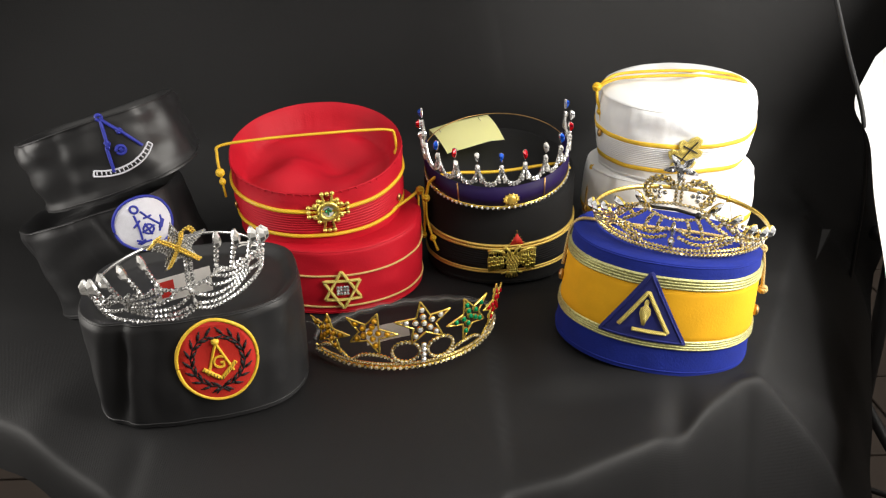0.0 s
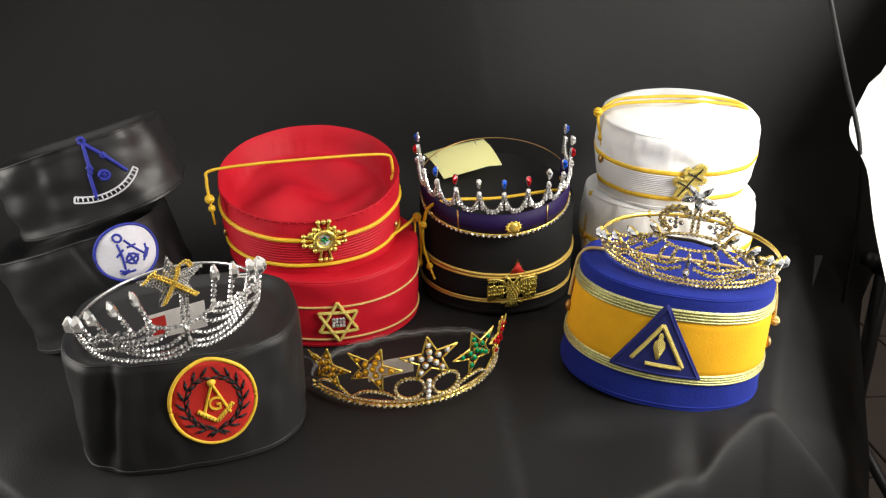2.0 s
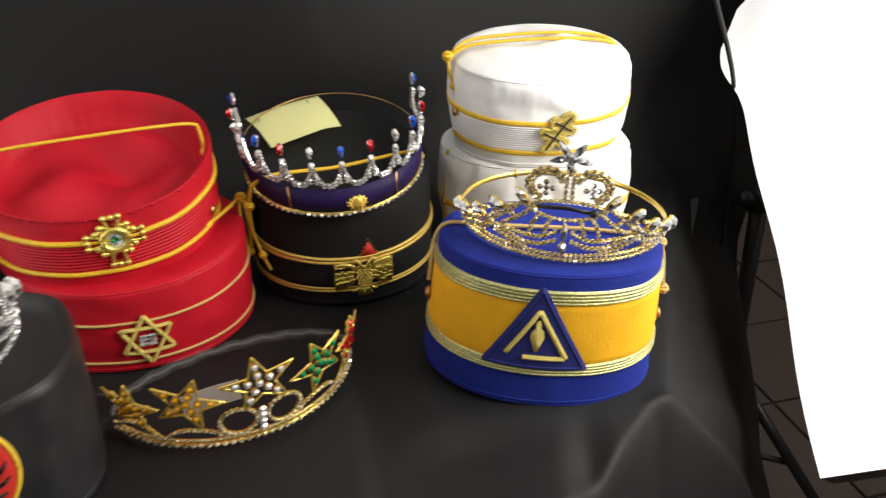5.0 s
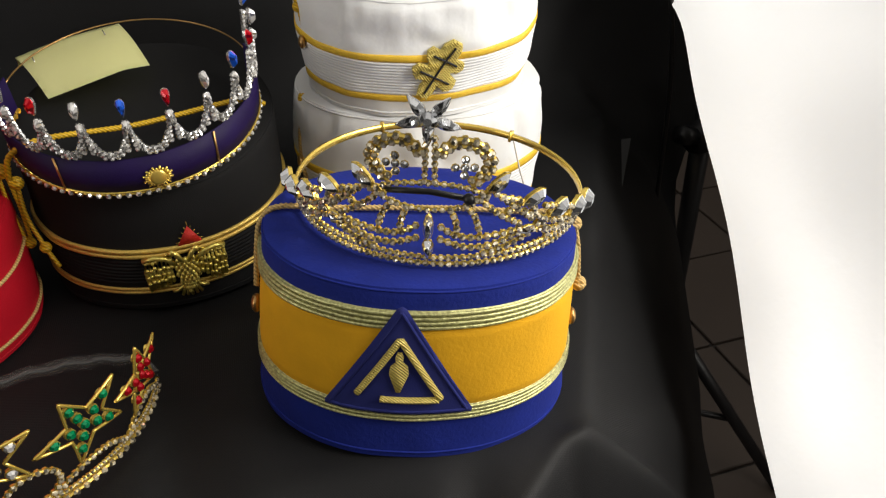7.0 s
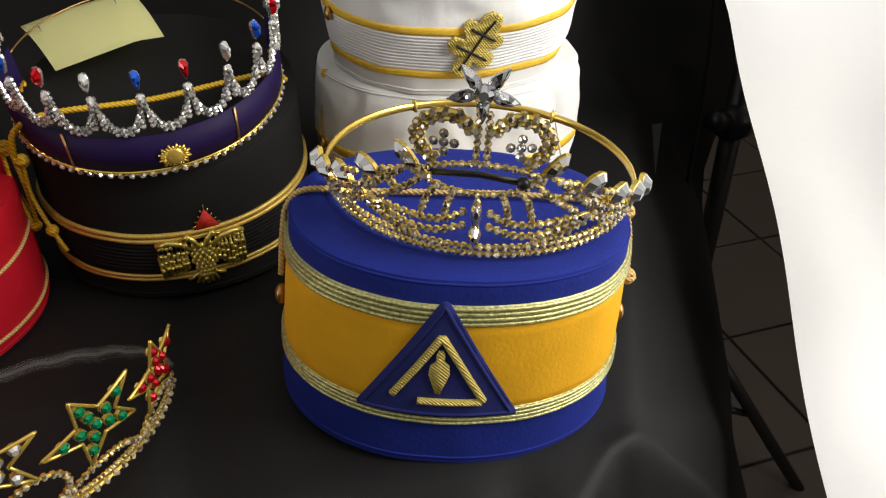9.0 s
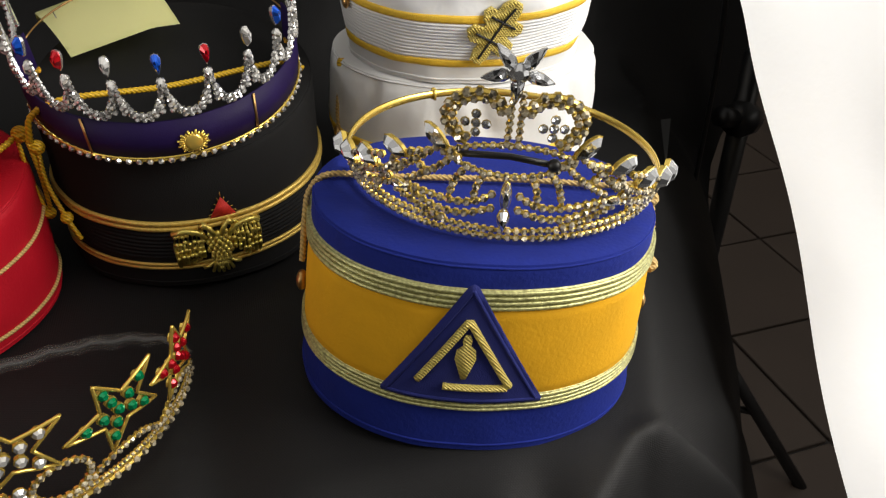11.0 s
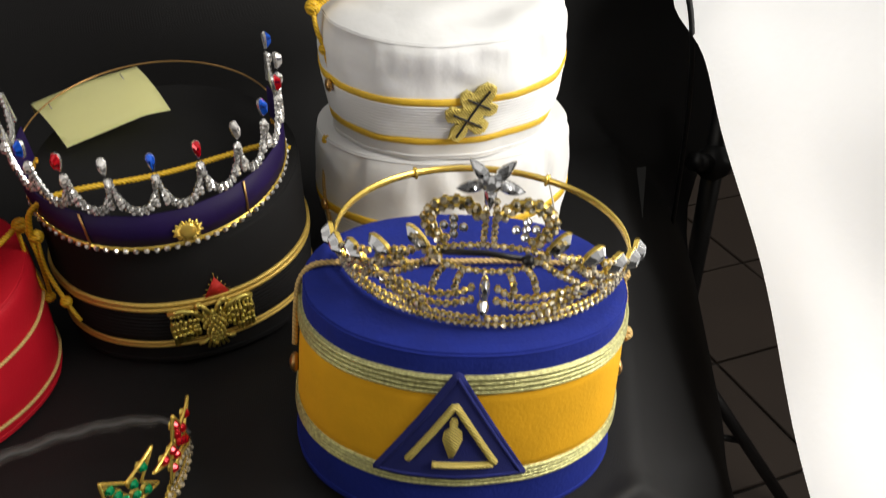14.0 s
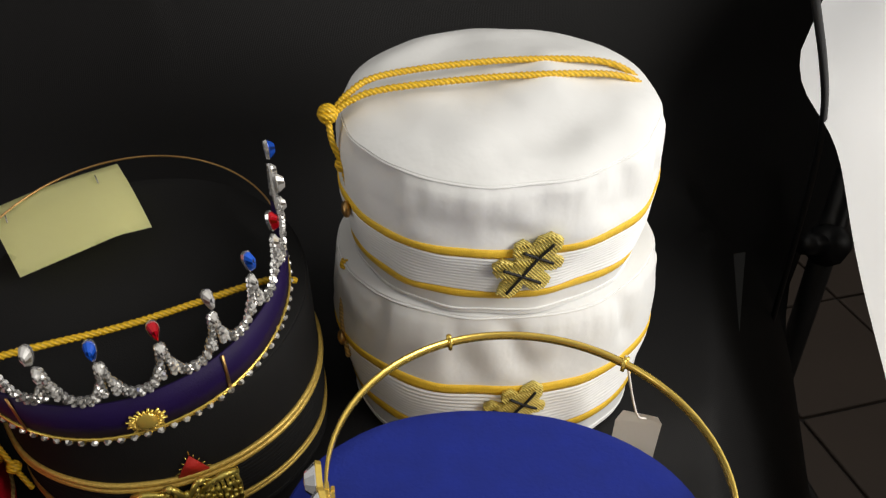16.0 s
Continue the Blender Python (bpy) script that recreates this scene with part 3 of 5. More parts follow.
for name, line in (("triangle_bar", [(-0.022, -0.0225), (0.0, 0.017), (0.0225, -0.0235)]), ("base_bar", [(0.0215, -0.0245), (-0.0095, -0.0245)])):
    a = stitch(sp, [line], 0.0021, 0.0032, n=8)
    ob = part(name, a, BULLION, badge, "gold bullion embroidery")
part("trowel", patch(sp, [(-0.0012, 0.0085), (0.0012, 0.0085), (0.0022, 0.0055), (0.0018, 0.002), (0.0045, -0.001), (0.005, -0.006), (0.001, -0.0185), (-0.0012, -0.0185), (-0.0052, -0.006), (-0.0047, -0.001), (-0.0018, 0.002), (-0.0022, 0.0055)], 0.0029, 0.0012, 1), BULLION, badge, "gold bullion embroidery")
line = spline(inside(root, [(0.1275, 0.735, 0.075), (0.1320, 0.736, 0.104), (0.1365, 0.737, 0.119), (0.148, 0.737, 0.1260), (0.18, 0.731, 0.1225), (0.25, 0.714, 0.1180), (0.29, 0.70, 0.1155), (0.3135, 0.692, 0.1150), (0.3200, 0.687, 0.098), (0.3235, 0.686, 0.060)]), 12)
part("top_cord", cord(line, 0.0017), BUFFCORD, root, "twisted buff gold cord")
for p in inside(root, [(0.3180, 0.689, 0.108), (0.3238, 0.686, 0.064)]):
    bm = bmesh.new()
    knot(bm, p, 0.0042)
    part("cord_knot", bm, BUFFCORD, root)
side_button(root, blue.at(radians(-4), 0.42, 0.003), (1, 0, 0))
side_button(root, blue.at(radians(184), 0.50, 0.003), (-1, 0, 0))

# -- black satin cap with the round patch --
soft_side = lambda s: 0.985 + 0.015 * smoothstep(0, 0.3, s) - 0.03 * smoothstep(0.93, 1.0, s)


class Satin(Cap):
    """A soft cap with long upright folds where the cloth turns."""

    def at(self, th, s, out=0.0):
        p = super().at(th, s, out)
        for t0, wide, deep in self.folds:
            d = (math.degrees(th) - t0 + 180) % 360 - 180
            lean = d - 10 * (s - 0.6)
            p += Vector((math.cos(th), math.sin(th), 0)) * deep * math.exp(-((lean / wide) ** 2)) * smoothstep(-0.1, 0.25, s) * (1 - 0.6 * smoothstep(0.7, 1.0, s))
        return p


satin = Satin(0.101, 0.083, 0.108, 0.108, 2.9, soft_side, 0.0014, 11)
satin.crease = 0.0006
satin.folds = [(-131, 4.0, -0.008), (-140, 6, 0.004), (-122, 5, 0.003), (-112, 4, -0.0015), (-97, 5, 0.0012), (-50, 6, -0.002), (-30, 8, -0.003), (160, 9, -0.004), (-105, 10, 0.001)]
root = cap_thing("satin_cap", pose(-0.241, 0.658, 0.0, 0, 0, 12), satin, SATIN, "black satin cap with a round red and gold patch", 0.009, lump=0.002, group="lodge caps")
sp = Spot(satin, -76, 0.60)
lay_at = sp.at
sp.at = lambda u, v, out=0.0: lay_at(u * 0.93, v * 1.10, out)
badge = part("round_patch", patch(sp, circle(0.0375), 0.001, 0.0012, 3), REDTHREAD, root, "red embroidered round patch with a gold border")
part("patch_border", stitch(sp, [circle(0.0368, 60)], 0.0017, 0.0016, True, 8), YTHREAD, badge, "golden thread border")
bm = bmesh.new()
for sgn in (-1, 1):
    stem = []
    for k in range(9):
        a = radians(-88 + 158 * k / 8)
        q = (sgn * 0.0245 * math.cos(a), 0.0245 * math.sin(a))
        stem.append(q)
        for turn_ in (-1, 1):
            d = a + math.pi / 2 + turn_ * 0.55
            q1 = (q[0] + sgn * 0.0105 * math.cos(d), q[1] + 0.0105 * math.sin(d))
            m1 = ((q[0] + q1[0]) / 2, (q[1] + q1[1]) / 2)
            line = [sp.at(q[0], q[1], 0.0020), sp.at(m1[0], m1[1], 0.0021), sp.at(q1[0], q1[1], 0.0020)]
            tube(bm, [line[0], (line[0] + line[1]) / 2], 0.0008, 5)
            tube(bm, [(line[0] + line[1]) / 2, line[1], (line[1] + line[2]) / 2], 0.0014, 6)
            tube(bm, [(line[1] + line[2]) / 2, line[2]], 0.0008, 5)
    tube(bm, [sp.at(u, v, 0.0023) for u, v in stem], 0.0007, 5)
for u in (-0.006, 0.006):
    tube(bm, [sp.at(0, -0.0255, 0.0024), sp.at(u, -0.0305, 0.0024)], 0.0009, 5)
part("wreath", bm, BLACKTHREAD, badge, "black embroidered laurel wreath")
bm = stitch(sp, [[(0, 0.0165), (-0.0105, -0.012)], [(0, 0.0165), (0.0125, -0.011)]], 0.0014, 0.0024)
ball(bm, sp.at(0, 0.018, 0.0018), 0.0037)
part("compass", bm, YTHREAD, badge, "golden embroidered compasses")
bm = stitch(sp, [[(-0.0145, -0.006), (0.0005, -0.0165), (0.0155, -0.003)]], 0.0021, 0.0026)
part("square", bm, YTHREAD, badge, "golden embroidered square")
bm = bmesh.new()
for k in range(12):
    a, b = ((-0.0145, -0.006), (0.0005, -0.0165)) if k < 6 else ((0.0005, -0.0165), (0.0155, -0.003))
    f = (k % 6 + 0.5) / 6
    u, v = a[0] + (b[0] - a[0]) * f, a[1] + (b[1] - a[1]) * f
    tube(bm, [sp.at(u - 0.0004, v - 0.001, 0.0046), sp.at(u + 0.0004, v + 0.0014, 0.0046)], 0.0003, 4)
part("square_marks", bm, BLACKTHREAD, badge)


def letter(text, size, spot, out, mat, parent, depth=0.0008, dx=0.0, dy=0.0):
    data = bpy.data.curves.new("letter", "FONT")
    data.body, data.size, data.extrude, data.align_x, data.align_y = text, size, depth, "CENTER", "CENTER"
    tmp = new("letter", data)
    me = bpy.data.meshes.new_from_object(tmp.evaluated_get(bpy.context.evaluated_depsgraph_get()))
    bpy.data.objects.remove(tmp)
    bm = bmesh.new()
    bm.from_mesh(me)
    for v in bm.verts:
        v.co = spot.at(v.co.x + dx, v.co.y + dy, out + v.co.z)
    return part("letter", bm, mat, parent, smooth=False)


letter("G", 0.016, sp, 0.0032, YTHREAD, badge, dx=0.0005, dy=-0.0015)

# -- two black satin caps, one on the other --
slump = lambda s: 1.02 - 0.03 * smoothstep(0, 0.15, s) - 0.03 * smoothstep(0.9, 1.0, s)
low = Satin(0.094, 0.080, 0.114, 0.10, 3.0, slump, 0.0028, 21)
low.crease = 0.0024
low.folds = [(-150, 8, -0.006), (-60, 10, 0.003), (-20, 8, -0.005)]
root = cap_thing("satin_cap", pose(-0.377, 0.858, 0.016, 0, -14, 10), low, SATIN, "soft black satin cap with an oval white patch, under another", 0.022, lump=0.006, group="lodge caps")
sp = Spot(low, -54, 0.76, 10)
badge = part("oval_patch", patch(sp, circle(0.0335, 40, ry=0.030), 0.001, 0.001, 3), WHITETHREAD, root, "white oval embroidered patch with a blue border")
part("patch_border", stitch(sp, [circle(0.0335, 60, ry=0.030)], 0.0016, 0.002, True, 8), BLUETHREAD, badge, "blue thread border")
lines = [circle(0.004, 20, 0, 0.019, a1=359), [(-0.004, 0.014), (-0.006, 0.004), (-0.012, -0.014)], [(0.004, 0.014), (0.007, 0.004), (0.013, -0.010)], [(-0.018, -0.012), (-0.011, -0.018), (-0.004, -0.020)], [(0.008, -0.016), (0.016, -0.010), (0.020, -0.002)], circle(0.0055, 20, 0, -0.007, a1=359), [(-0.019, -0.016), (-0.009, -0.016)], [(-0.017, -0.018), (-0.009, -0.018)], [(0.010, -0.013), (0.019, -0.006)], [(0.012, -0.014), (0.020, -0.008)], [(0, -0.0145), (0, 0.0005)], [(-0.0075, -0.007), (0.0075, -0.007)], [(-0.012, 0.002), (-0.002, 0.006)], [(0.002, 0.006), (0.011, 0.004)]]
part("anchor_embroidery", stitch(sp, lines, 0.0013, 0.002), BLUETHREAD, badge, "navy anchor embroidery")

high = Satin(0.090, 0.078, 0.084, 0.062, 3.0, slump, 0.0028, 31)
high.crease = 0.0024
high.folds = [(-118, 9, -0.004), (-140, 12, 0.003), (-40, 10, -0.004), (-75, 14, 0.002)]
root = cap_thing("satin_cap", pose(-0.374, 0.868, 0.145, 0, -15, 12), high, SATIN, "soft black satin cap with blue compass embroidery, stacked on another", 0.01, lump=0.005, group="lodge caps")
sp = Spot(high, -70, 0.62, 9)
badge = part("compass", stitch(sp, [[(0, 0.031), (-0.011, 0.000), (-0.012, 0.003), (-0.021, -0.024)], [(0, 0.031), (0.0115, 0.008), (0.020, -0.013)], circle(0.003, 16, 0, 0.033, a1=359), circle(0.0046, 16, -0.001, -0.006, a1=359), circle(0.0016, 10, -0.001, -0.006, a1=359), circle(0.0022, 10, -0.009, 0.006, a1=359), circle(0.0022, 10, 0.009, 0.012, a1=359)], 0.0019, 0.001), BLUETHREAD, root, "royal blue embroidered compasses")
part("arc", stitch(sp, [circle(0.0595, 24, -0.006, 0.036, a0=236, a1=304), circle(0.0655, 24, -0.006, 0.036, a0=236, a1=304), [circle(0.0595, 24, -0.006, 0.036, a0=236, a1=304)[0], circle(0.0655, 24, -0.006, 0.036, a0=236, a1=304)[0]], [circle(0.0595, 24, -0.006, 0.036, a0=236, a1=304)[-1], circle(0.0655, 24, -0.006, 0.036, a0=236, a1=304)[-1]]], 0.0010, 0.001), WHITETHREAD, root, "white thread scale arc")
bm = bmesh.new()
for k in range(15):
    a = radians(239 + 62 * k / 14)
    tube(bm, [sp.at(0.0602 * math.cos(a) - 0.006, 0.036 + 0.0602 * math.sin(a), 0.0012), sp.at(0.064 * math.cos(a) - 0.006, 0.036 + 0.064 * math.sin(a), 0.0012)], 0.0008, 4)
part("arc_mark", bm, WHITETHREAD, root)

# -- red caps --
drum = lambda s: 0.985 + 0.015 * smoothstep(0, 0.4, s) - 0.02 * smoothstep(0.96, 1.0, s)
red1 = Cap(0.104, 0.094, 0.079, 0.100, 2.1, drum, 0.0012, 41)
root = cap_thing("oval_cap", pose(-0.130, 0.866, 0.0), red1, RED, "red cap with thin gold trim and a star brooch", 0.0005, lump=0.001, group="lodge caps")
ring_cord(red1, 0.62, root, BUFFCORD, 0.0013)
ring_cord(red1, 0.12, root, BUFFCORD, 0.0013)
sp = Spot(red1, -81, 0.40, 0)
for k in range(2):
    pts3 = [(0.0235 * math.cos(radians(90 + 180 * k + 120 * j)), 0.0235 * math.sin(radians(90 + 180 * k + 120 * j))) for j in range(4)]
    if k == 0:
        badge = part("star_brooch", stitch(sp, [pts3], 0.0019, 0.003, n=8), BULLION, root, "gold six-pointed star brooch")
    else:
        part("brooch_bar", stitch(sp, [pts3], 0.0019, 0.0032, n=8), BULLION, badge)
bm = bmesh.new()
for k in range(12):
    stone(bm, sp.at(0.0035 * (k % 4 - 1.5), 0.0038 * (k // 4 - 1), 0.0036), sp.normal(), Vector((0, 0, 1)), 0.0021)
part("brooch_stones", bm, CRYSTAL, badge, "clear and violet stones", smooth=False)
line = spline(inside(root, [(-0.075, 0.825, 0.098), (-0.055, 0.845, 0.101), (-0.034, 0.872, 0.106), (-0.0275, 0.879, 0.110)]), 10)
part("top_cord", cord(line, 0.0019), GOLDCORD, root, "twisted golden yellow cord")
kp = inside(root, [(-0.026, 0.879, 0.109), (-0.0235, 0.8785, 0.050)])
for q, r in zip(kp, (0.0046, 0.0036)):
    bm = bmesh.new()
    knot(bm, q, r)
    part("cord_knot", bm, GOLDCORD, root)
for dx in (-0.0025, 0.0025):
    part("tassel_cord", cord(spline([kp[0] + Vector((dx, 0, 0)), (kp[0] + kp[1]) / 2 + Vector((dx * 1.3, -0.001, 0)), kp[1] + Vector((dx * 0.5, 0, 0))], 8), 0.0014), GOLDCORD, root)

red2 = Cap(0.1005, 0.096, 0.072, 0.112, 2.1, lambda s: 0.965 + 0.035 * smoothstep(0, 0.7, s), 0.0015, 51)
root = cap_thing("oval_cap", pose(-0.147, 0.882, 0.080, 4, 0, 4), red2, RED, "red cap with a sunken top and a gold cross brooch", 0.030, lump=0.018, group="lodge caps", gather=0.0006)
ring_cord(red2, 0.70, root, GOLDCORD, 0.0023, flat=1.1)
ring_cord(red2, 0.27, root, GOLDCORD, 0.0021, flat=1.1)
ribs(red2, 0.31, 0.66, 8, root, RED)
bm = bmesh.new()
rng = random.Random(5)
for j in range(70):
    th = 2 * math.pi * j / 70
    p, q = red2.at(th, 0.99, 0.0002), red2.at(th + 0.02, 0.955, 0.0004)
    tube(bm, [p * 1.0, (p + q) / 2, q], 0.0007 + 0.0004 * rng.random(), 5)
part("gathered_rim", bm, RED, root)
sp = Spot(red2, -81, 0.70)
badge = part("cross_brooch", stitch(sp, [circle(0.0095, 24)], 0.0028, 0.003, True, 8), OLDGOLD, root, "gold cross brooch with a green centre")
for a in (90, 180, 0, 270):
    c_, q_ = math.cos(radians(a)), math.sin(radians(a))
    far = 0.021 if a != 270 else 0.024
    w = 0.006
    arm = [(0.011 * c_ + w * 0.6 * -q_, 0.011 * q_ + w * 0.6 * c_), (far * c_ - w * q_, far * q_ + w * c_), (far * c_ + w * q_, far * q_ - w * c_), (0.011 * c_ - w * 0.6 * -q_, 0.011 * q_ - w * 0.6 * c_)]
    ob = part("arm", patch(sp, arm, 0.001, 0.0015, 1), RUBY, badge, "dark red enamel arm")
    bm = stitch(sp, [[arm[0], arm[1]], [arm[3], arm[2]]], 0.0013, 0.0028)
    for f in (-1, 0, 1):
        ball(bm, sp.at(far * c_ - f * w * 0.9 * q_, far * q_ + f * w * 0.9 * c_, 0.0026), 0.0026)
    part("arm_trim", bm, OLDGOLD, ob)
bm = bmesh.new()
for k in range(28):
    a = 2 * math.pi * k / 28 + 0.2
    if abs(math.sin(2 * a)) > 0.5:
        ball(bm, sp.at((0.0135 + 0.0022 * (k % 2)) * math.cos(a), (0.0135 + 0.0022 * (k % 2)) * math.sin(a), 0.0022), 0.0021 + 0.0008 * (k % 2))
part("leaf_scroll", bm, OLDGOLD, badge)
part("centre_disc", patch(sp, circle(0.0088, 24), 0.0015, 0.0012, 1), WHITETHREAD, badge)
bm = bmesh.new()
for a in (90, 180, 0):
    ball(bm, sp.at(0.0024 * math.cos(radians(a)), 0.0024 * math.sin(radians(a)), 0.003), 0.0018)
tube(bm, [sp.at(0, 0, 0.0035), sp.at(0, -0.0045, 0.0035)], 0.0008, 5)
part("clover", bm, EMERALD, badge, "green clover")
line = spline(inside(root, [(-0.2465, 0.816, 0.158), (-0.2475, 0.818, 0.180), (-0.243, 0.822, 0.1895), (-0.20, 0.832, 0.1925), (-0.15, 0.845, 0.1925), (-0.09, 0.865, 0.190), (-0.060, 0.878, 0.186), (-0.0535, 0.881, 0.178), (-0.0515, 0.880, 0.150)]), 10)
part("top_cord", cord(line, 0.0016), GOLDCORD, root, "taut twisted golden yellow cord")
for p in inside(root, [(-0.2465, 0.816, 0.160), (-0.0505, 0.879, 0.158)]):
    bm = bmesh.new()
    ball(bm, p, 0.0052, 1, 1)
    ball(bm, p + Vector((0.001, 0, -0.011)), 0.0038, 1, 1.1)
    tube(bm, [p, p + Vector((0.002, 0, -0.030))], 0.0013, 6)
    part("cord_knot", bm, GOLDCORD, root)
for deg in (200, -22):
    side_button(root, red2.at(radians(deg), 0.42, 0.002), (math.cos(radians(deg)), math.sin(radians(deg)), 0), 0.0045, BRASS)

# -- black felt cap under the coronet --
blk = Cap(0.0945, 0.086, 0.098, 0.148, 2.05, drum, 0.0008, 61)
root = cap_thing("oval_cap", pose(0.0735, 0.921, 0.0), blk, BLACKFELT, "black felt cap with gold cord trim and an eagle badge", 0.0008, group="lodge caps")
for s in (0.485, 0.525):
    ring_cord(blk, s, root, DARKGOLD, 0.0018, label="metallic gold cord")
for s in (0.165, 0.195):
    ring_cord(blk, s, root, DARKGOLD, 0.0013, label="metallic gold cord")
ribs(blk, 0.24, 0.45, 7, root, BLACKFELT)
line = spline(inside(root, [(-0.018, 0.862, 0.110), (-0.012, 0.859, 0.128), (0.01, 0.862, 0.1355), (0.07, 0.877, 0.131), (0.142, 0.894, 0.133), (0.160, 0.902, 0.124)]), 12)
part("top_cord", cord(line, 0.0019), GOLDCORD, root, "twisted golden yellow cord")
ka, kb = inside(root, [(-0.019, 0.880, 0.098), (-0.012, 0.868, 0.050)])
for q, r in ((ka, 0.0042), (kb, 0.0036)):
    bm = bmesh.new()
    knot(bm, q, r)
    part("cord_knot", bm, GOLDCORD, root)
part("tassel_cord", cord(spline([ka, (ka + kb) / 2 + Vector((-0.003, 0, 0)), kb, kb + Vector((0.006, -0.004, -0.016))], 8), 0.0015), GOLDCORD, root)
sp = Spot(blk, -84, 0.32)
rng = random.Random(8)
grow = 1.18
sp_at = sp.at
sp.at = lambda u, v, out=0.0: sp_at(u * grow, v * grow, out)
bm = bmesh.new()
for k in range(46):
    # overlapping breast feathers, row by row
    row, col = divmod(k, 5)
    v = 0.010 - 0.0026 * row
    wide = 0.0072 * (1 - 0.055 * abs(row - 3) ** 1.5)
    u = wide * (col - 2 + 0.5 * (row % 2)) / 2.4
    q = sp.at(u, v, 0.0058 - 9.0 * u * u * 6)
    ball(bm, q, 0.0022, 0.8, 1.1)
body = part("eagle_badge", bm, OLDGOLD, root, "gold double eagle badge")
for f in (-1, 1):
    bm = bmesh.new()
    tube(bm, [sp.at(f * 0.0015, 0.009, 0.006), sp.at(f * 0.004, 0.0145, 0.0066), sp.at(f * 0.0062, 0.0168, 0.0062), sp.at(f * 0.0085, 0.0158, 0.0058)], 0.0019, 7)
    ball(bm, sp.at(f * 0.0065, 0.0165, 0.0062), 0.0025)
    tube(bm, [sp.at(f * 0.008, 0.0163, 0.006), sp.at(f * 0.0112, 0.0145, 0.0055)], 0.0008, 5)
    part("head", bm, OLDGOLD, body)
    bm = bmesh.new()
    tube(bm, [sp.at(f * 0.006, 0.008, 0.0045), sp.at(f * 0.0105, 0.0125, 0.0052), sp.at(f * 0.017, 0.0138, 0.0052), sp.at(f * 0.0235, 0.0120, 0.0045)], 0.0021, 7)
    wing = part("wing", bm, OLDGOLD, body)
    for k in range(7):
        bm = bmesh.new()
        u = 0.0085 + 0.0023 * k
        low_end = -0.004 - 0.0065 * (k / 6) ** 0.7 + rng.uniform(-0.0018, 0.0018)
        tube(bm, [sp.at(f * u, 0.0128, 0.0042), sp.at(f * (u + 0.0006), 0.004, 0.0050), sp.at(f * (u + 0.0004), low_end, 0.0036)], rng.uniform(0.0012, 0.0016), 6)
        for m in range(4):
            ball(bm, sp.at(f * (u + rng.uniform(-0.0006, 0.0006)), 0.011 - (0.011 - low_end) * m / 4 + rng.uniform(-0.001, 0.001), 0.0052), 0.0015)
        ball(bm, sp.at(f * (u + 0.0004), low_end, 0.0036), 0.0014)
        part("feather", bm, OLDGOLD, wing)
    bm = bmesh.new()
    tube(bm, [sp.at(f * 0.003, -0.009, 0.004), sp.at(f * 0.0075, -0.0125, 0.004), sp.at(f * 0.0105, -0.0135, 0.003)], 0.0013, 6)
    part("claw", bm, OLDGOLD, body)
bm = bmesh.new()
for k in range(5):
    u = 0.0022 * (k - 2)
    tube(bm, [sp.at(u * 0.6, -0.009, 0.0042), sp.at(u * 1.3, -0.0185 + 0.0006 * abs(k - 2), 0.0030)], 0.0013, 6)
part("tail", bm, OLDGOLD, body)
sp = Spot(blk, -80, 0.60)
pin = part("triangle_pin", patch(sp, [(0, 0.0085), (0.0085, -0.006), (-0.0085, -0.006)], 0.001, 0.001, 1), REDTHREAD, root, "small red triangle pin with gold rays")
bm = bmesh.new()
for a, b in (((0, 0.0085), (0.0085, -0.006)), ((0.0085, -0.006), (-0.0085, -0.006)), ((-0.0085, -0.006), (0, 0.0085))):
    for k in range(6):
        f = k / 5
        u, v = a[0] + (b[0] - a[0]) * f, a[1] + (b[1] - a[1]) * f
        tube(bm, [sp.at(u, v, 0.0014), sp.at(u * 1.4, v * 1.4 + 0.0002, 0.0012)], 0.0003, 4)
part("ray", bm, GOLD, pin)

# -- white caps --
puff = lambda s: 0.925 + 0.055 * smoothstep(0.0, 0.5, s) + 0.03 * math.sin(math.pi * min(1, s) ** 2) - 0.025 * smoothstep(0.93, 1.0, s)


def white_cap(m, cap, label, sink, bulge, lump):
    root = cap_thing("oval_cap", m, cap, WHITE, label, sink, bulge, lump, "lodge caps")
    part("gold_stripe", cap.band(0.515, 0.575, 0.0004, thick=0.0006), YTHREAD, root, "golden yellow stripe")
    part("gold_stripe", cap.band(0.145, 0.205, 0.0004, thick=0.0006), YTHREAD, root, "golden yellow stripe")
    ribs(cap, 0.21, 0.51, 11, root, WHITE)
    return root


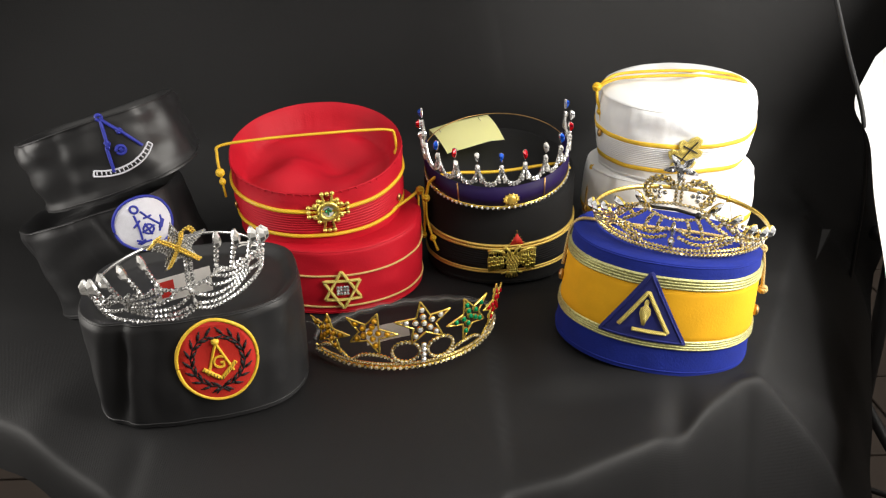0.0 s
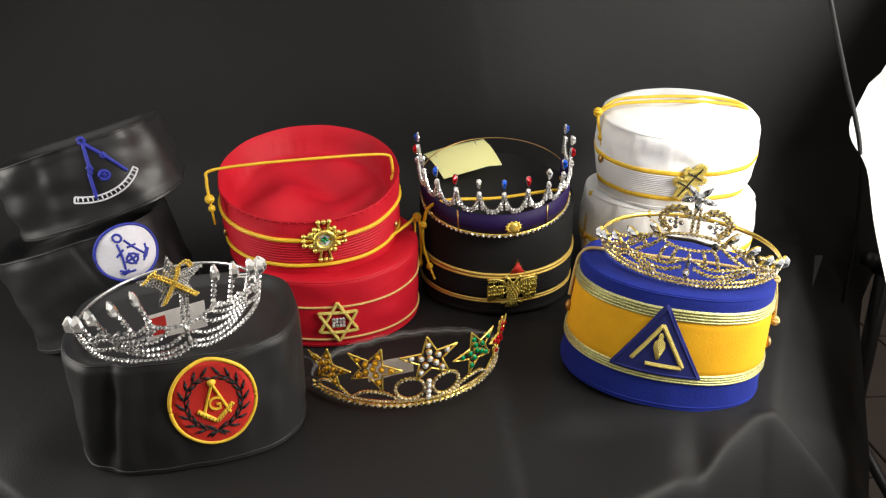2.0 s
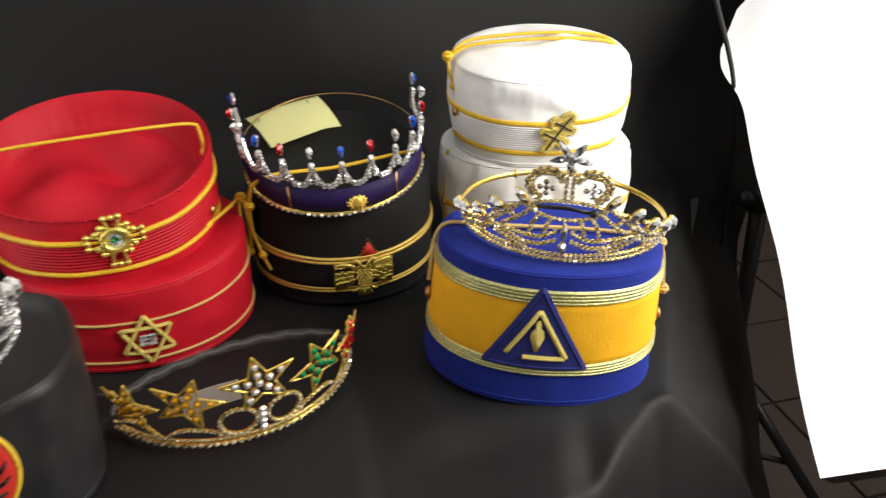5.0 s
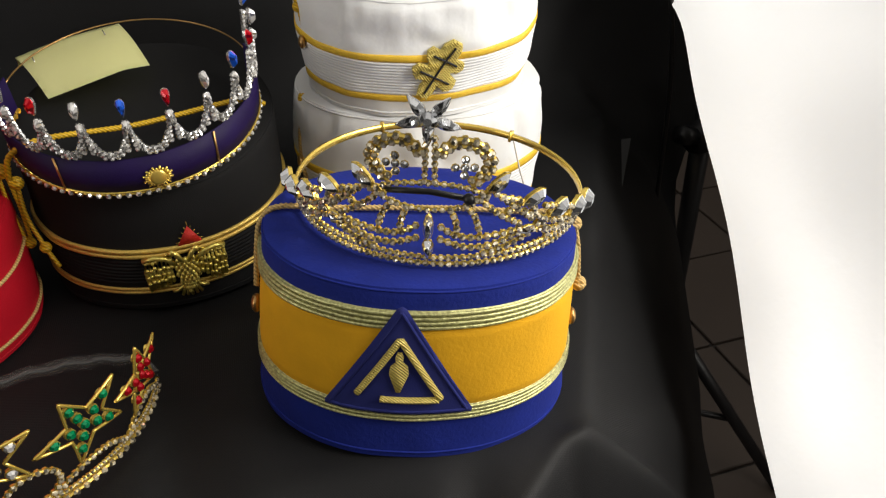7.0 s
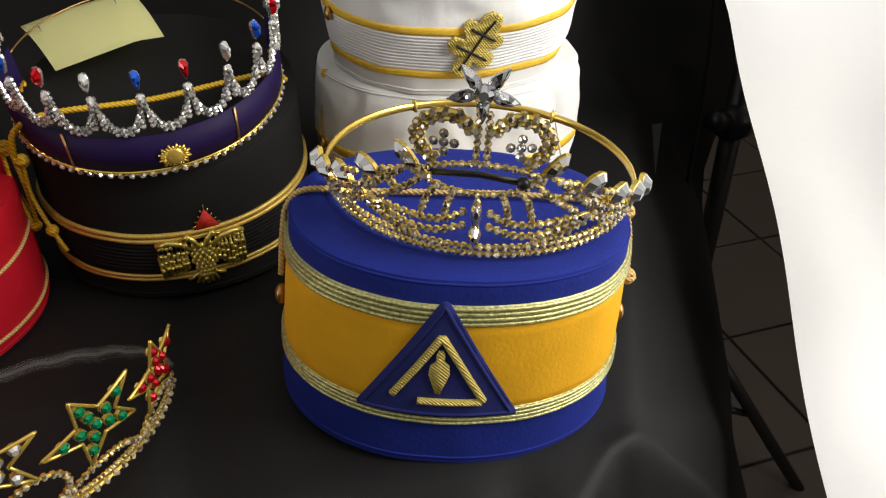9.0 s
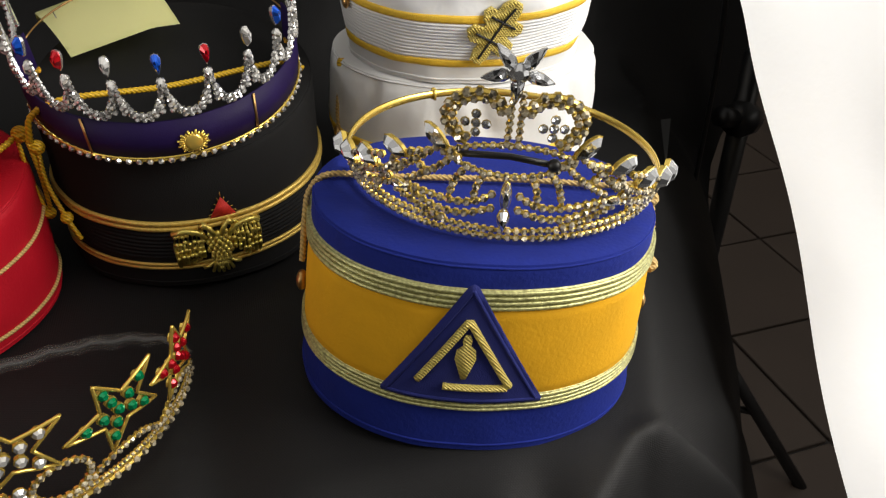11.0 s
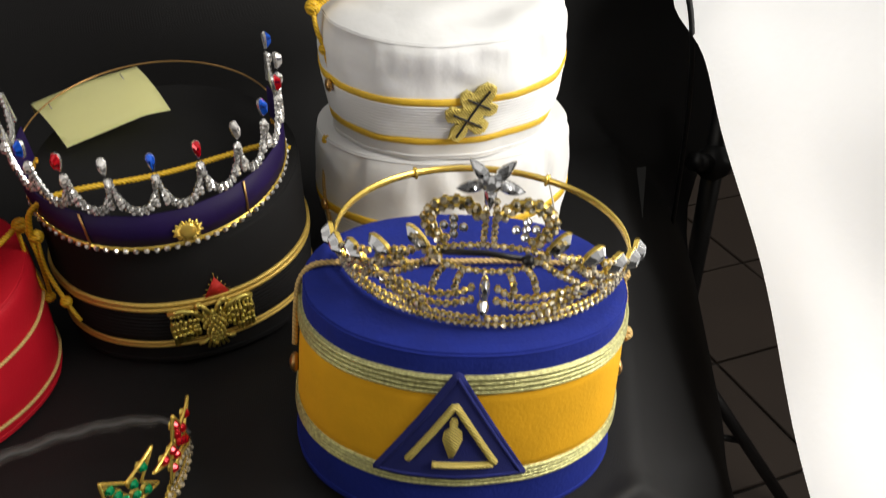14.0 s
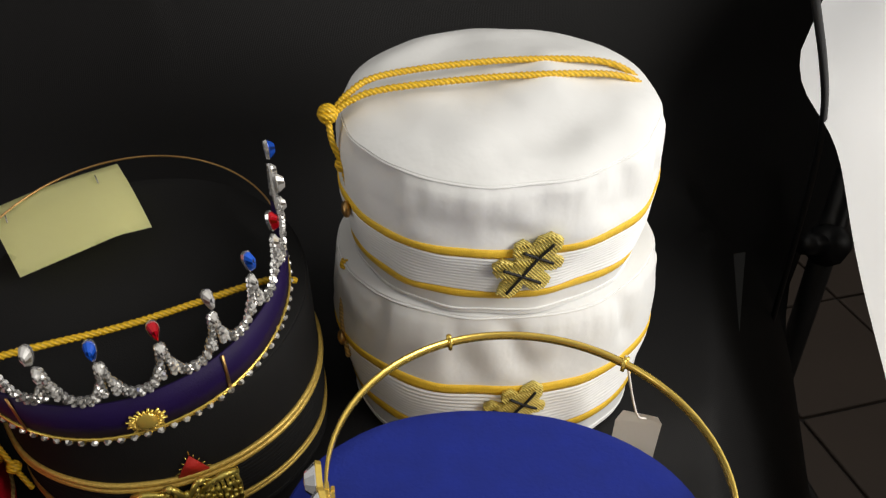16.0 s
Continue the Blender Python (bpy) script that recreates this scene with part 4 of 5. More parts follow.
def bullion_cross(spot, root):
    pts2 = [(-0.004, -0.0235), (0.004, -0.0235), (0.006, -0.017), (0.005, -0.011), (0.012, -0.0125), (0.0165, -0.008), (0.0155, -0.001), (0.009, 0.001), (0.0085, 0.003), (0.0125, 0.003), (0.0155, 0.008), (0.013, 0.013), (0.0065, 0.013), (0.006, 0.019), (0.003, 0.0245), (-0.003, 0.0245), (-0.0065, 0.019), (-0.0065, 0.0135), (-0.012, 0.0135), (-0.0145, 0.009), (-0.012, 0.0035), (-0.0085, 0.003), (-0.009, 0.0), (-0.0155, -0.001), (-0.0175, -0.007), (-0.012, -0.0125), (-0.005, -0.011), (-0.006, -0.017)]
    badge = part("cross_badge", patch(spot, pts2, 0.001, 0.0026, 2), BULLION, root, "gold bullion cross badge with two bars")
    bm = bmesh.new()

    def inpoly(u, v):
        hit = False
        for (ax, ay), (bx, by) in zip(pts2, pts2[1:] + pts2[:1]):
            if (ay > v) != (by > v) and u < (bx - ax) * (v - ay) / (by - ay) + ax:
                hit = not hit
        return hit

    for k in range(-14, 15):
        run = []
        for j in range(-26, 27):
            u, v = 0.00105 * j, 0.0018 * k + 0.0006 * j * (1 if j > 0 else -1)
            if inpoly(u, v):
                run.append(spot.at(u, v, 0.0038))
            elif len(run) > 1:
                tube(bm, run, 0.0009, 5)
                run = []
            else:
                run = []
        if len(run) > 1:
            tube(bm, run, 0.0009, 5)
    part("bullion_thread", bm, BULLION, badge)
    part("cross_line", stitch(spot, [[(0, -0.020), (0, 0.020)], [(-0.0115, -0.0055), (0.0115, -0.0055)], [(-0.009, 0.0085), (0.009, 0.0085)]], 0.0008, 0.0051), BLACKTHREAD, badge, "black stitched double cross")
    return badge


white1 = Cap(0.1045, 0.087, 0.120, 0.126, 2.1, puff, 0.003, 71, pucker=0.0011)
white1.crease, white1.high_crease = 0.003, True
root = white_cap(pose(0.2885, 0.925, 0.0, 0, 0, -12), white1, "white cotton cap with gold stripes, under another", 0.002, 0.006, 0.003)
bullion_cross(Spot(white1, -86, 0.42, -32), root)
for p in inside(root, [(0.1925, 0.918, 0.118), (0.3755, 0.905, 0.118)]):
    bm = bmesh.new()
    knot(bm, p, 0.0045)
    part("cord_knot", bm, GOLDCORD, root)
p = inside(root, [(0.1925, 0.918, 0.118), (0.185, 0.914, 0.085), (0.1855, 0.910, 0.05)])
part("tassel_cord", cord(spline(p, 8), 0.0018), BUFFCORD, root)
side_button(root, white1.at(radians(200), 0.55, 0.003), (-1, -0.2, 0), 0.005, BRASS)

white2 = Cap(0.0930, 0.085, 0.087, 0.102, 2.1, puff, 0.003, 81, pucker=0.0014)
white2.crease, white2.high_crease = 0.003, True
root = white_cap(pose(0.2875, 0.920, 0.1245, 2, 0, -12), white2, "white cotton cap with gold stripes and a cross badge", -0.001, 0.008, 0.006)
bullion_cross(Spot(white2, -84, 0.44, -32), root)
for lift, dy in ((0.0, 0.0), (0.002, 0.018)):
    line = spline(inside(root, [(0.1905, 0.914, 0.2185), (0.203, 0.916 + dy * 0.3, 0.2265 + lift), (0.225, 0.915 + dy * 0.8, 0.2315 + lift), (0.285, 0.909 + dy, 0.2335 + lift), (0.34, 0.905 + dy * 0.9, 0.2305 + lift), (0.364, 0.905 + dy * 0.5, 0.2235 + lift), (0.377, 0.910, 0.209), (0.3795, 0.911, 0.200)]), 12)
    part("top_cord", cord(line, 0.0018), GOLDCORD, root, "twisted golden yellow cord")
ka, kb = inside(root, [(0.190, 0.914, 0.2215), (0.1945, 0.909, 0.1925)])
for q, r in ((ka, 0.0048), (kb, 0.0036)):
    bm = bmesh.new()
    knot(bm, q, r)
    part("cord_knot", bm, GOLDCORD, root)
p = inside(root, [(0.190, 0.914, 0.2215), (0.1905, 0.910, 0.2075), (0.1945, 0.909, 0.1925), (0.1975, 0.907, 0.172)])
part("tassel_cord", cord(spline(p, 8), 0.0017), GOLDCORD, root)
side_button(root, white2.at(radians(203), 0.50, 0.003), (-1, -0.2, 0), 0.005, BRASS)

# ---- tiaras and the coronet ----


class Ring:
    """The curved face of a tiara: u metres round from its front, v metres up."""

    def __init__(self, radius, lean, slope=0.0, stretch=1.0, tall=1.0, flare=0.0):
        self.flare = flare
        self.radius, self.lean, self.slope, self.stretch, self.tall = radius, lean, slope, stretch, tall

    def at(self, u, v, out=0.0):
        a = u * self.stretch / self.radius - math.pi / 2
        v = v * self.tall
        r = self.radius + self.lean * v + out + self.flare * v * min(1.3, u * u / 0.01)
        return Vector((r * math.cos(a), r * math.sin(a), v + self.slope * r * math.sin(a)))

    def normal(self, u):
        a = u * self.stretch / self.radius - math.pi / 2
        return Vector((math.cos(a), math.sin(a), 0))

    def up(self, u, v, du, dv):
        return self.at(u + du, v + dv) - self.at(u, v)


def flatline(points, steps=8, closed=False):
    return [(p.x, p.y) for p in spline([(u, v, 0) for u, v in points], steps, closed)]


def strand(ring, root, line, r, stones, metal, name="strand", gap=2.05, label="", rod=0.6, shape=ROUND, clear=False):
    """A row of small stones set along a line of (u, v), on a metal rod."""
    p = [Vector((u, v, 0)) for u, v in line]
    at = resample(p, r * gap)
    bm = bmesh.new()
    tube(bm, [ring.at(q.x, q.y, -0.0004) for q in resample(p, 0.0015) + [p[-1]]], r * rod, 6)
    for q in at:
        c, n = ring.at(q.x, q.y, 0.0), ring.normal(q.x)
        stone(bm, c + n * r * 0.12, n, Vector((0, 0, 1)), r * 1.06, SMALL, 0.8, 0.0)
    ob = part(name, bm, metal, root, label, smooth=False)
    bm = bmesh.new()
    rng = random.Random(int(1e5 * abs(line[0][0])) + len(line))
    for q in at:
        c, n = ring.at(q.x, q.y, r * 0.35), ring.normal(q.x)
        n = (n + Vector((rng.uniform(-0.35, 0.35), rng.uniform(-0.35, 0.35), rng.uniform(-0.2, 0.4)))).normalized()
        stone(bm, c, n, Vector((0, 0, 1)), r * (0.88 if metal is GOLD else 0.90), SMALL, 0.2, 0.9)
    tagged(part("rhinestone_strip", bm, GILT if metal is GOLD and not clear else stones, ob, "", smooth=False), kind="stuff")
    return ob


def jewel(ring, root, u, v, r, shape, stones, metal, du=0.0, dv=1.0, name="jewel", label="", out=0.001):
    """One large stone in its own setting."""
    c, n = ring.at(u, v, out), ring.normal(u)
    up = ring.up(u, v, du * 0.001, dv * 0.001)
    bm = bmesh.new()
    stone(bm, c - n * 0.0006, n, up, r * 1.10, shape, 0.3, 0.0)
    setting = part("setting", bm, metal, root, smooth=False)
    bm = bmesh.new()
    stone(bm, c, n, up, r, shape, 0.15, 0.7)
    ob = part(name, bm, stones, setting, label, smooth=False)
    return setting


def mirrored(line):
    return [(-u, v) for u, v in line]


def headband(ring, root, u0, metal, v=0.003, tall=0.0042, thick=0.0007, label="", back=1.0):
    """The plain band from the tiara's ends round behind."""
    bm = bmesh.new()
    full = math.pi * ring.radius / ring.stretch
    pts = []
    for k in range(49):
        u = u0 + (2 * full - 2 * u0) * k / 48
        p = ring.at(u, v)
        if p.y > 0:
            p.y *= back
        pts.append(p)
    rows = []
    for p in pts:
        n = Vector((p.x, p.y, 0)).normalized()
        rows.append([p - n * thick + Vector((0, 0, -tall / 2)), p + n * thick + Vector((0, 0, -tall / 2)), p + n * thick + Vector((0, 0, tall / 2)), p - n * thick + Vector((0, 0, tall / 2))])
    grid(bm, rows, True)
    return part("headband", bm, metal, root, label), pts


def spike(ring, root, base, tip, stones, metal, r=0.0064, small=0.0014):
    strand(ring, root, [base, (tip[0] * 0.9 + base[0] * 0.1, tip[1] * 0.9 + base[1] * 0.1)], small, stones, metal, "stem")
    jewel(ring, root, tip[0], tip[1], r, MARQUISE, stones, metal, tip[0] - base[0], tip[1] - base[1], "marquise_stone")


# -- gold tiara on the blue cap --
ring = Ring(0.0850, 0.14, 0.0, 1.05, flare=0.20)
root = thing("tiara", pose(0.2465, 0.7360, 0.1190, -1.0, 3, -22), "gold rhinestone tiara with a crystal star on a blue cap", "tiara", "tiaras")
S, M = CLEAR, GOLD
strand(ring, root, [(-0.106 + 0.212 * k / 60, 0.0020) for k in range(61)], 0.0019, S, M, "base_rim")
strand(ring, root, [(-0.104 + 0.208 * k / 60, 0.0060 + 0.002 * abs(k - 30) / 30) for k in range(61)], 0.0018, S, M, "base_rim")
band, pts = headband(ring, root, 0.104, GOLD, 0.007, 0.0046, label="plain polished gold headband")
for k in (17, 31):
    bm = bmesh.new()
    n = Vector((pts[k].x, pts[k].y, 0)).normalized()
    tube(bm, [pts[k] + n * 0.0012 + Vector((0, 0, 0.0035)), pts[k] + n * 0.0016 + Vector((0, 0, -0.0035))], 0.0016, 6)
    tube(bm, [pts[k] - n * 0.0012 + Vector((0, 0, 0.0035)), pts[k] - n * 0.0016 + Vector((0, 0, -0.0035))], 0.0012, 6)
    part("clip", bm, GOLD, root)
jewel(ring, root, 0, 0.0115, 0.0062, DROP, S, M, name="drop_stone")
jewel(ring, root, 0, 0.0265, 0.0078, MARQUISE, S, M, name="marquise_stone")
halves = [
    [(-0.006, 0.0185), (-0.018, 0.0135), (-0.031, 0.0135), (-0.046, 0.019)],
    [(-0.006, 0.0265), (-0.013, 0.0215), (-0.024, 0.0195), (-0.046, 0.0215)],
    [(-0.010, 0.0375), (-0.0125, 0.031), (-0.014, 0.0225)],
    [(-0.017, 0.0400), (-0.0215, 0.033), (-0.025, 0.0215)],
    [(-0.023, 0.0440), (-0.032, 0.0345), (-0.046, 0.0240)],
    [(-0.030, 0.0470), (-0.040, 0.0375), (-0.052, 0.0260)],
    [(-0.046, 0.0330), (-0.058, 0.0250), (-0.072, 0.0180), (-0.092, 0.0120), (-0.104, 0.0080)],
    [(-0.050, 0.0200), (-0.066, 0.0145), (-0.084, 0.0095), (-0.100, 0.0065)],
    [(-0.052, 0.0310), (-0.060, 0.0200), (-0.066, 0.0100)],
    [(-0.070, 0.0220), (-0.076, 0.0140), (-0.080, 0.0080)],
    [(-0.086, 0.0160), (-0.091, 0.0110), (-0.094, 0.0070)],
    [(-0.034, 0.0440), (-0.044, 0.0400), (-0.052, 0.0330)],
    [(-0.058, 0.0330), (-0.066, 0.0300), (-0.070, 0.0240)],
    [(-0.074, 0.0260), (-0.080, 0.0235), (-0.085, 0.0170)],
    [(-0.028, 0.0085), (-0.040, 0.0115), (-0.052, 0.0165)],
]
for h in halves:
    strand(ring, root, flatline(h), 0.0020, S, M, "swag")
    strand(ring, root, flatline(mirrored(h)), 0.0020, S, M, "swag")
strand(ring, root, flatline([(-0.027, 0.0455), (-0.015, 0.0395), (0, 0.0375), (0.015, 0.0395), (0.027, 0.0455)]), 0.0017, S, M, "arch")
strand(ring, root, flatline([(-0.027, 0.0460), (-0.015, 0.0515), (0, 0.0535), (0.015, 0.0515), (0.027, 0.0460)]), 0.0017, S, M, "arch")
for f in (-1, 1):
    loop = [(f * 0.003, 0.071), (f * 0.010, 0.0785), (f * 0.020, 0.0765), (f * 0.0265, 0.067), (f * 0.0245, 0.0575), (f * 0.018, 0.0525)]
    strand(ring, root, flatline(loop), 0.0023, S, M, "crown_loop")
    strand(ring, root, flatline([(f * 0.0055, 0.0700), (f * 0.0105, 0.0750), (f * 0.0185, 0.0735), (f * 0.0235, 0.0665), (f * 0.0215, 0.0590), (f * 0.0165, 0.0550)]), 0.0020, S, M, "crown_loop")
    for du, dv in ((0, 0.0045), (-0.004, 0), (0.004, 0), (0, -0.0045), (0, 0)):
        jewel(ring, root, f * 0.0145 + du, 0.0635 + dv, 0.0021, ROUND, S, M, name="club_stone")
    jewel(ring, root, f * 0.049, 0.0205, 0.0052, MARQUISE, S, M, f, 0.15, "marquise_stone")
    for tip, base in (((0.030, 0.0535), (0.021, 0.044)), ((0.049, 0.0415), (0.034, 0.033)), ((0.067, 0.0290), (0.052, 0.020)), ((0.085, 0.0215), (0.071, 0.012)), ((0.100, 0.0175), (0.089, 0.008))):
        spike(ring, root, (f * base[0], base[1]), (f * tip[0], tip[1]), S, M, 0.0074, 0.0020)
for u in (-0.0022, 0.0022):
    strand(ring, root, [(u, 0.0545), (u * 0.8, 0.080)], 0.0017, S, M, "column")
jewel(ring, root, -0.001, 0.0895, 0.0042, ROUND, S, SILVER, name="star_centre", out=0.003)
for k in range(5):
    a = radians(54 + 72 * k)
    jewel(ring, root, -0.001 + 0.0082 * math.cos(a), 0.0895 + 0.0082 * math.sin(a), 0.0058, DROP, S, SILVER, -math.cos(a), -math.sin(a), "star_petal", out=0.002)
bm = bmesh.new()
tube(bm, [ring.at(-0.027, 0.0445, -0.002), ring.at(0, 0.046, -0.0045), ring.at(0.022, 0.0425, -0.002)], 0.0016, 6)
ball(bm, ring.at(0.018, 0.044, -0.001), 0.0032)
part("hair_grip", bm, BLACKMETAL, root, "black hair grip")
bm = bmesh.new()
w = root.matrix_basis @ pts[17]
tube(bm, spline([w + Vector((0.001, 0.0015, 0.004)), w + Vector((0.005, 0.002, -0.012)), w + Vector((0.012, 0.0, -0.040)), (0.344, 0.802, 0.060)], 6), 0.0007, 5)
string = part("string", bm, TAGPAPER)
tag = thing("price_tag", Matrix.Identity(4), "white paper tag hanging from the gold tiara by a string", "tag")
string.parent = tag
bm = bmesh.new()
rows = []
for k in range(7):
    f = k / 6
    wide = 0.0135 if f > 0.12 else 0.0095
    c = Vector((0.343, 0.806, 0.062)) + Vector((0.002, 0.006, -0.050)) * f
    rows.append([c + Vector((-wide, 0.004, 0)), c + Vector((wide, -0.003, -0.004))])
grid(bm, rows)
bmesh.ops.solidify(bm, geom=bm.faces[:], thickness=0.0004)
part("card", bm, TAGPAPER, tag, smooth=False)

# -- silver tiara on the black satin cap --
ring = Ring(0.077, 0.13, flare=0.12)
root = thing("tiara", pose(-0.253, 0.664, 0.1045, 0, -6, 27), "silver rhinestone tiara with a star on a black cap", "tiara", "tiaras")
S, M = CRYSTAL, SILVER
strand(ring, root, flatline([(-0.104, 0.006), (-0.085, 0.0035), (-0.06, 0.003), (-0.03, 0.0015), (-0.012, 0.002), (0, 0.006), (0.012, 0.002), (0.03, 0.0015), (0.06, 0.003), (0.085, 0.0035), (0.104, 0.006)]), 0.0019, S, M, "base_rim")
band, pts = headband(ring, root, 0.103, SILVER, 0.010, 0.0028, label="plain silver headband")
jewel(ring, root, 0, 0.0125, 0.0055, MARQUISE, S, M, name="marquise_stone")
jewel(ring, root, 0, 0.0235, 0.0055, DROP, S, M, name="drop_stone")
halves = [
    [(-0.004, 0.010), (-0.018, 0.0065), (-0.036, 0.008), (-0.058, 0.016)],
    [(-0.004, 0.020), (-0.016, 0.0135), (-0.034, 0.013), (-0.058, 0.0185)],
    [(-0.012, 0.030), (-0.020, 0.0225), (-0.036, 0.019), (-0.058, 0.021)],
    [(-0.020, 0.033), (-0.030, 0.0265), (-0.042, 0.0235), (-0.060, 0.0235)],
    [(-0.026, 0.034), (-0.036, 0.0305), (-0.050, 0.0275), (-0.066, 0.0245), (-0.085, 0.018), (-0.103, 0.012)],
    [(-0.058, 0.017), (-0.074, 0.0125), (-0.090, 0.009), (-0.103, 0.007)],
    [(-0.026, 0.036), (-0.013, 0.0305), (0.0, 0.0295)],
]
for h in halves:
    strand(ring, root, flatline(h), 0.0019, S, M, "swag")
    strand(ring, root, flatline(mirrored(h)), 0.0019, S, M, "swag")
for f in (-1, 1):
    for tip, base in (((0.029, 0.064), (0.024, 0.036)), ((0.046, 0.057), (0.039, 0.031)), ((0.066, 0.048), (0.058, 0.026)), ((0.083, 0.038), (0.077, 0.019)), ((0.097, 0.033), (0.092, 0.014))):
        spike(ring, root, (f * base[0], base[1]), (f * tip[0], tip[1]), S, M, 0.0078, 0.0022)
    for u in (0.038, 0.058, 0.075):
        strand(ring, root, flatline([(f * (u - 0.008), 0.036 - 0.12 * (u - 0.03)), (f * u, 0.031 - 0.13 * (u - 0.03)), (f * (u + 0.008), 0.034 - 0.14 * (u - 0.03))]), 0.0018, S, M, "scallop")
sc = (-0.001, 0.0715)
for e in (-0.002, 0.002):
    strand(ring, root, [(e, 0.029), (0.004 + e, 0.058)], 0.0019, S, M, "star_stem")
star = bmesh.new()
tips = []
for k in range(10):
    a = radians(90 + 36 * k)
    r = 0.0240 if k % 2 == 0 else 0.0095
    tips.append((sc[0] + r * math.cos(a), sc[1] + r * math.sin(a)))
front = [star.verts.new(ring.at(u, v, 0.002)) for u, v in tips]
rear = [star.verts.new(ring.at(u, v, -0.001)) for u, v in tips]
mid0 = star.verts.new(ring.at(sc[0], sc[1], 0.005))
for k in range(10):
    star.faces.new((front[k], front[(k + 1) % 10], mid0))
    star.faces.new((front[k], front[(k + 1) % 10], rear[(k + 1) % 10], rear[k]))
star.faces.new(rear)
plate = part("star_plate", star, SILVER, root, "silver star set with rhinestones", smooth=False)
bm = bmesh.new()
for i in range(-12, 13):
    for j in range(-12, 13):
        u, v = 0.0021 * (i + 0.5 * (j % 2)), 0.0019 * j
        r, a = math.hypot(u, v), (math.degrees(math.atan2(v, u)) - 90) % 72
        a = min(a, 72 - a)
        lim = 0.0240 * math.sin(radians(18.6)) / math.sin(radians(180 - 18.6 - a)) if a > 0.01 else 0.0240
        if r < lim - 0.0006:
            stone(bm, ring.at(sc[0] + u, sc[1] + v, 0.0055 - 0.003 * r / max(lim, 1e-4)), ring.normal(0), Vector((0, 0, 1)), 0.00105, ROUND, 0.4, 0.7)
tagged(part("rhinestone_strip", bm, CRYSTAL, plate, smooth=False), kind="stuff")
for line in ([(-0.012, 0.0725), (-0.004, 0.0645), (0.013, 0.0425)], [(0.0125, 0.0705), (0.010, 0.0755), (0.005, 0.0735), (0.003, 0.0665), (-0.004, 0.0525), (-0.010, 0.0425)], [(-0.017, 0.0665), (-0.009, 0.0745)]):
    p = [Vector((u, v, 0)) for u, v in flatline([(a - 0.001, b + 0.013) for a, b in line])]
    bm = bmesh.new()
    for q in resample(p, 0.0021):
        for e in (-0.0009, 0.0009):
            stone(bm, ring.at(q.x + e, q.y + e * 0.6, 0.0066), ring.normal(q.x), Vector((0, 0, 1)), 0.00125, ROUND, 0.8, 0.7)
    part("gold_bar", bm, GOLD, plate, "gold rhinestone cane and gavel", smooth=False)
bm = bmesh.new()
tie = pts[2]
tube(bm, spline([tie + Vector((0, 0, -0.004)), tie + Vector((-0.004, -0.002, 0.006)), tie + Vector((-0.012, -0.006, 0.012)), tie + Vector((-0.024, -0.008, 0.016))], 6), 0.0009, 5)
tube(bm, spline([tie + Vector((-0.004, -0.002, 0.004)), tie + Vector((-0.016, -0.004, 0.010)), tie + Vector((-0.022, -0.004, 0.010))], 6), 0.0008, 5)
part("tag_string", bm, TAGPAPER, root, "white string tied to the headband")
bm = bmesh.new()
grid(bm, [[Vector((-0.030, -0.045, 0.006)), Vector((0.020, -0.050, 0.004))], [Vector((-0.026, -0.035, 0.024)), Vector((0.024, -0.040, 0.024))]])
bmesh.ops.solidify(bm, geom=bm.faces[:], thickness=0.0004)
card = part("tag_card", bm, TAGPAPER, root, "white and red paper tag", smooth=False)
bm = bmesh.new()
grid(bm, [[Vector((-0.024, -0.0465, 0.010)), Vector((-0.012, -0.0475, 0.0095))], [Vector((-0.022, -0.0385, 0.022)), Vector((-0.010, -0.0395, 0.022))]])
bmesh.ops.solidify(bm, geom=bm.faces[:], thickness=0.0004)
part("red_print", bm, REDTHREAD, card, smooth=False)

# -- gold tiara with coloured stars, on the cloth --
ring = Ring(0.106, 0.16)
root = thing("tiara", pose(-0.051, 0.757, 0.0035, 0, 0, 15.5), "gold tiara with amber, clear, green and red stone stars", "tiara", "tiaras")
M = GOLD
bm = bmesh.new()
tube(bm, [ring.at(-0.128 + 0.256 * k / 60, 0.0055, 0) for k in range(61)], 0.0011, 6)
part("base_wire", bm, GOLD, root)
strand(ring, root, [(-0.126 + 0.252 * k / 60, 0.0008) for k in range(61)], 0.0025, CRYSTAL, M, "base_rim", gap=2.4)
strand(ring, root, [(-0.126 + 0.252 * k / 60, 0.0065) for k in range(61)], 0.0013, CRYSTAL, M, "base_rim")
for f in (-1, 1):
    strand(ring, root, flatline([(f * (0.0175 + 0.0135 * math.cos(radians(a))), 0.021 + 0.0125 * math.sin(radians(a))) for a in range(0, 360, 30)], 4, True), 0.0020, CRYSTAL, M, "loop")
    strand(ring, root, flatline([(f * 0.028, 0.0095), (f * 0.042, 0.0165), (f * 0.060, 0.0165), (f * 0.074, 0.0070)]), 0.0019, CRYSTAL, M, "loop")
    strand(ring, root, flatline([(f * 0.078, 0.0075), (f * 0.090, 0.0175), (f * 0.104, 0.0175), (f * 0.118, 0.0080)]), 0.0019, CRYSTAL, M, "loop")
for v in (0.0085, 0.0150, 0.0215, 0.0275):
    jewel(ring, root, 0, v, 0.0031, ROUND, CRYSTAL, M, name="column_stone")


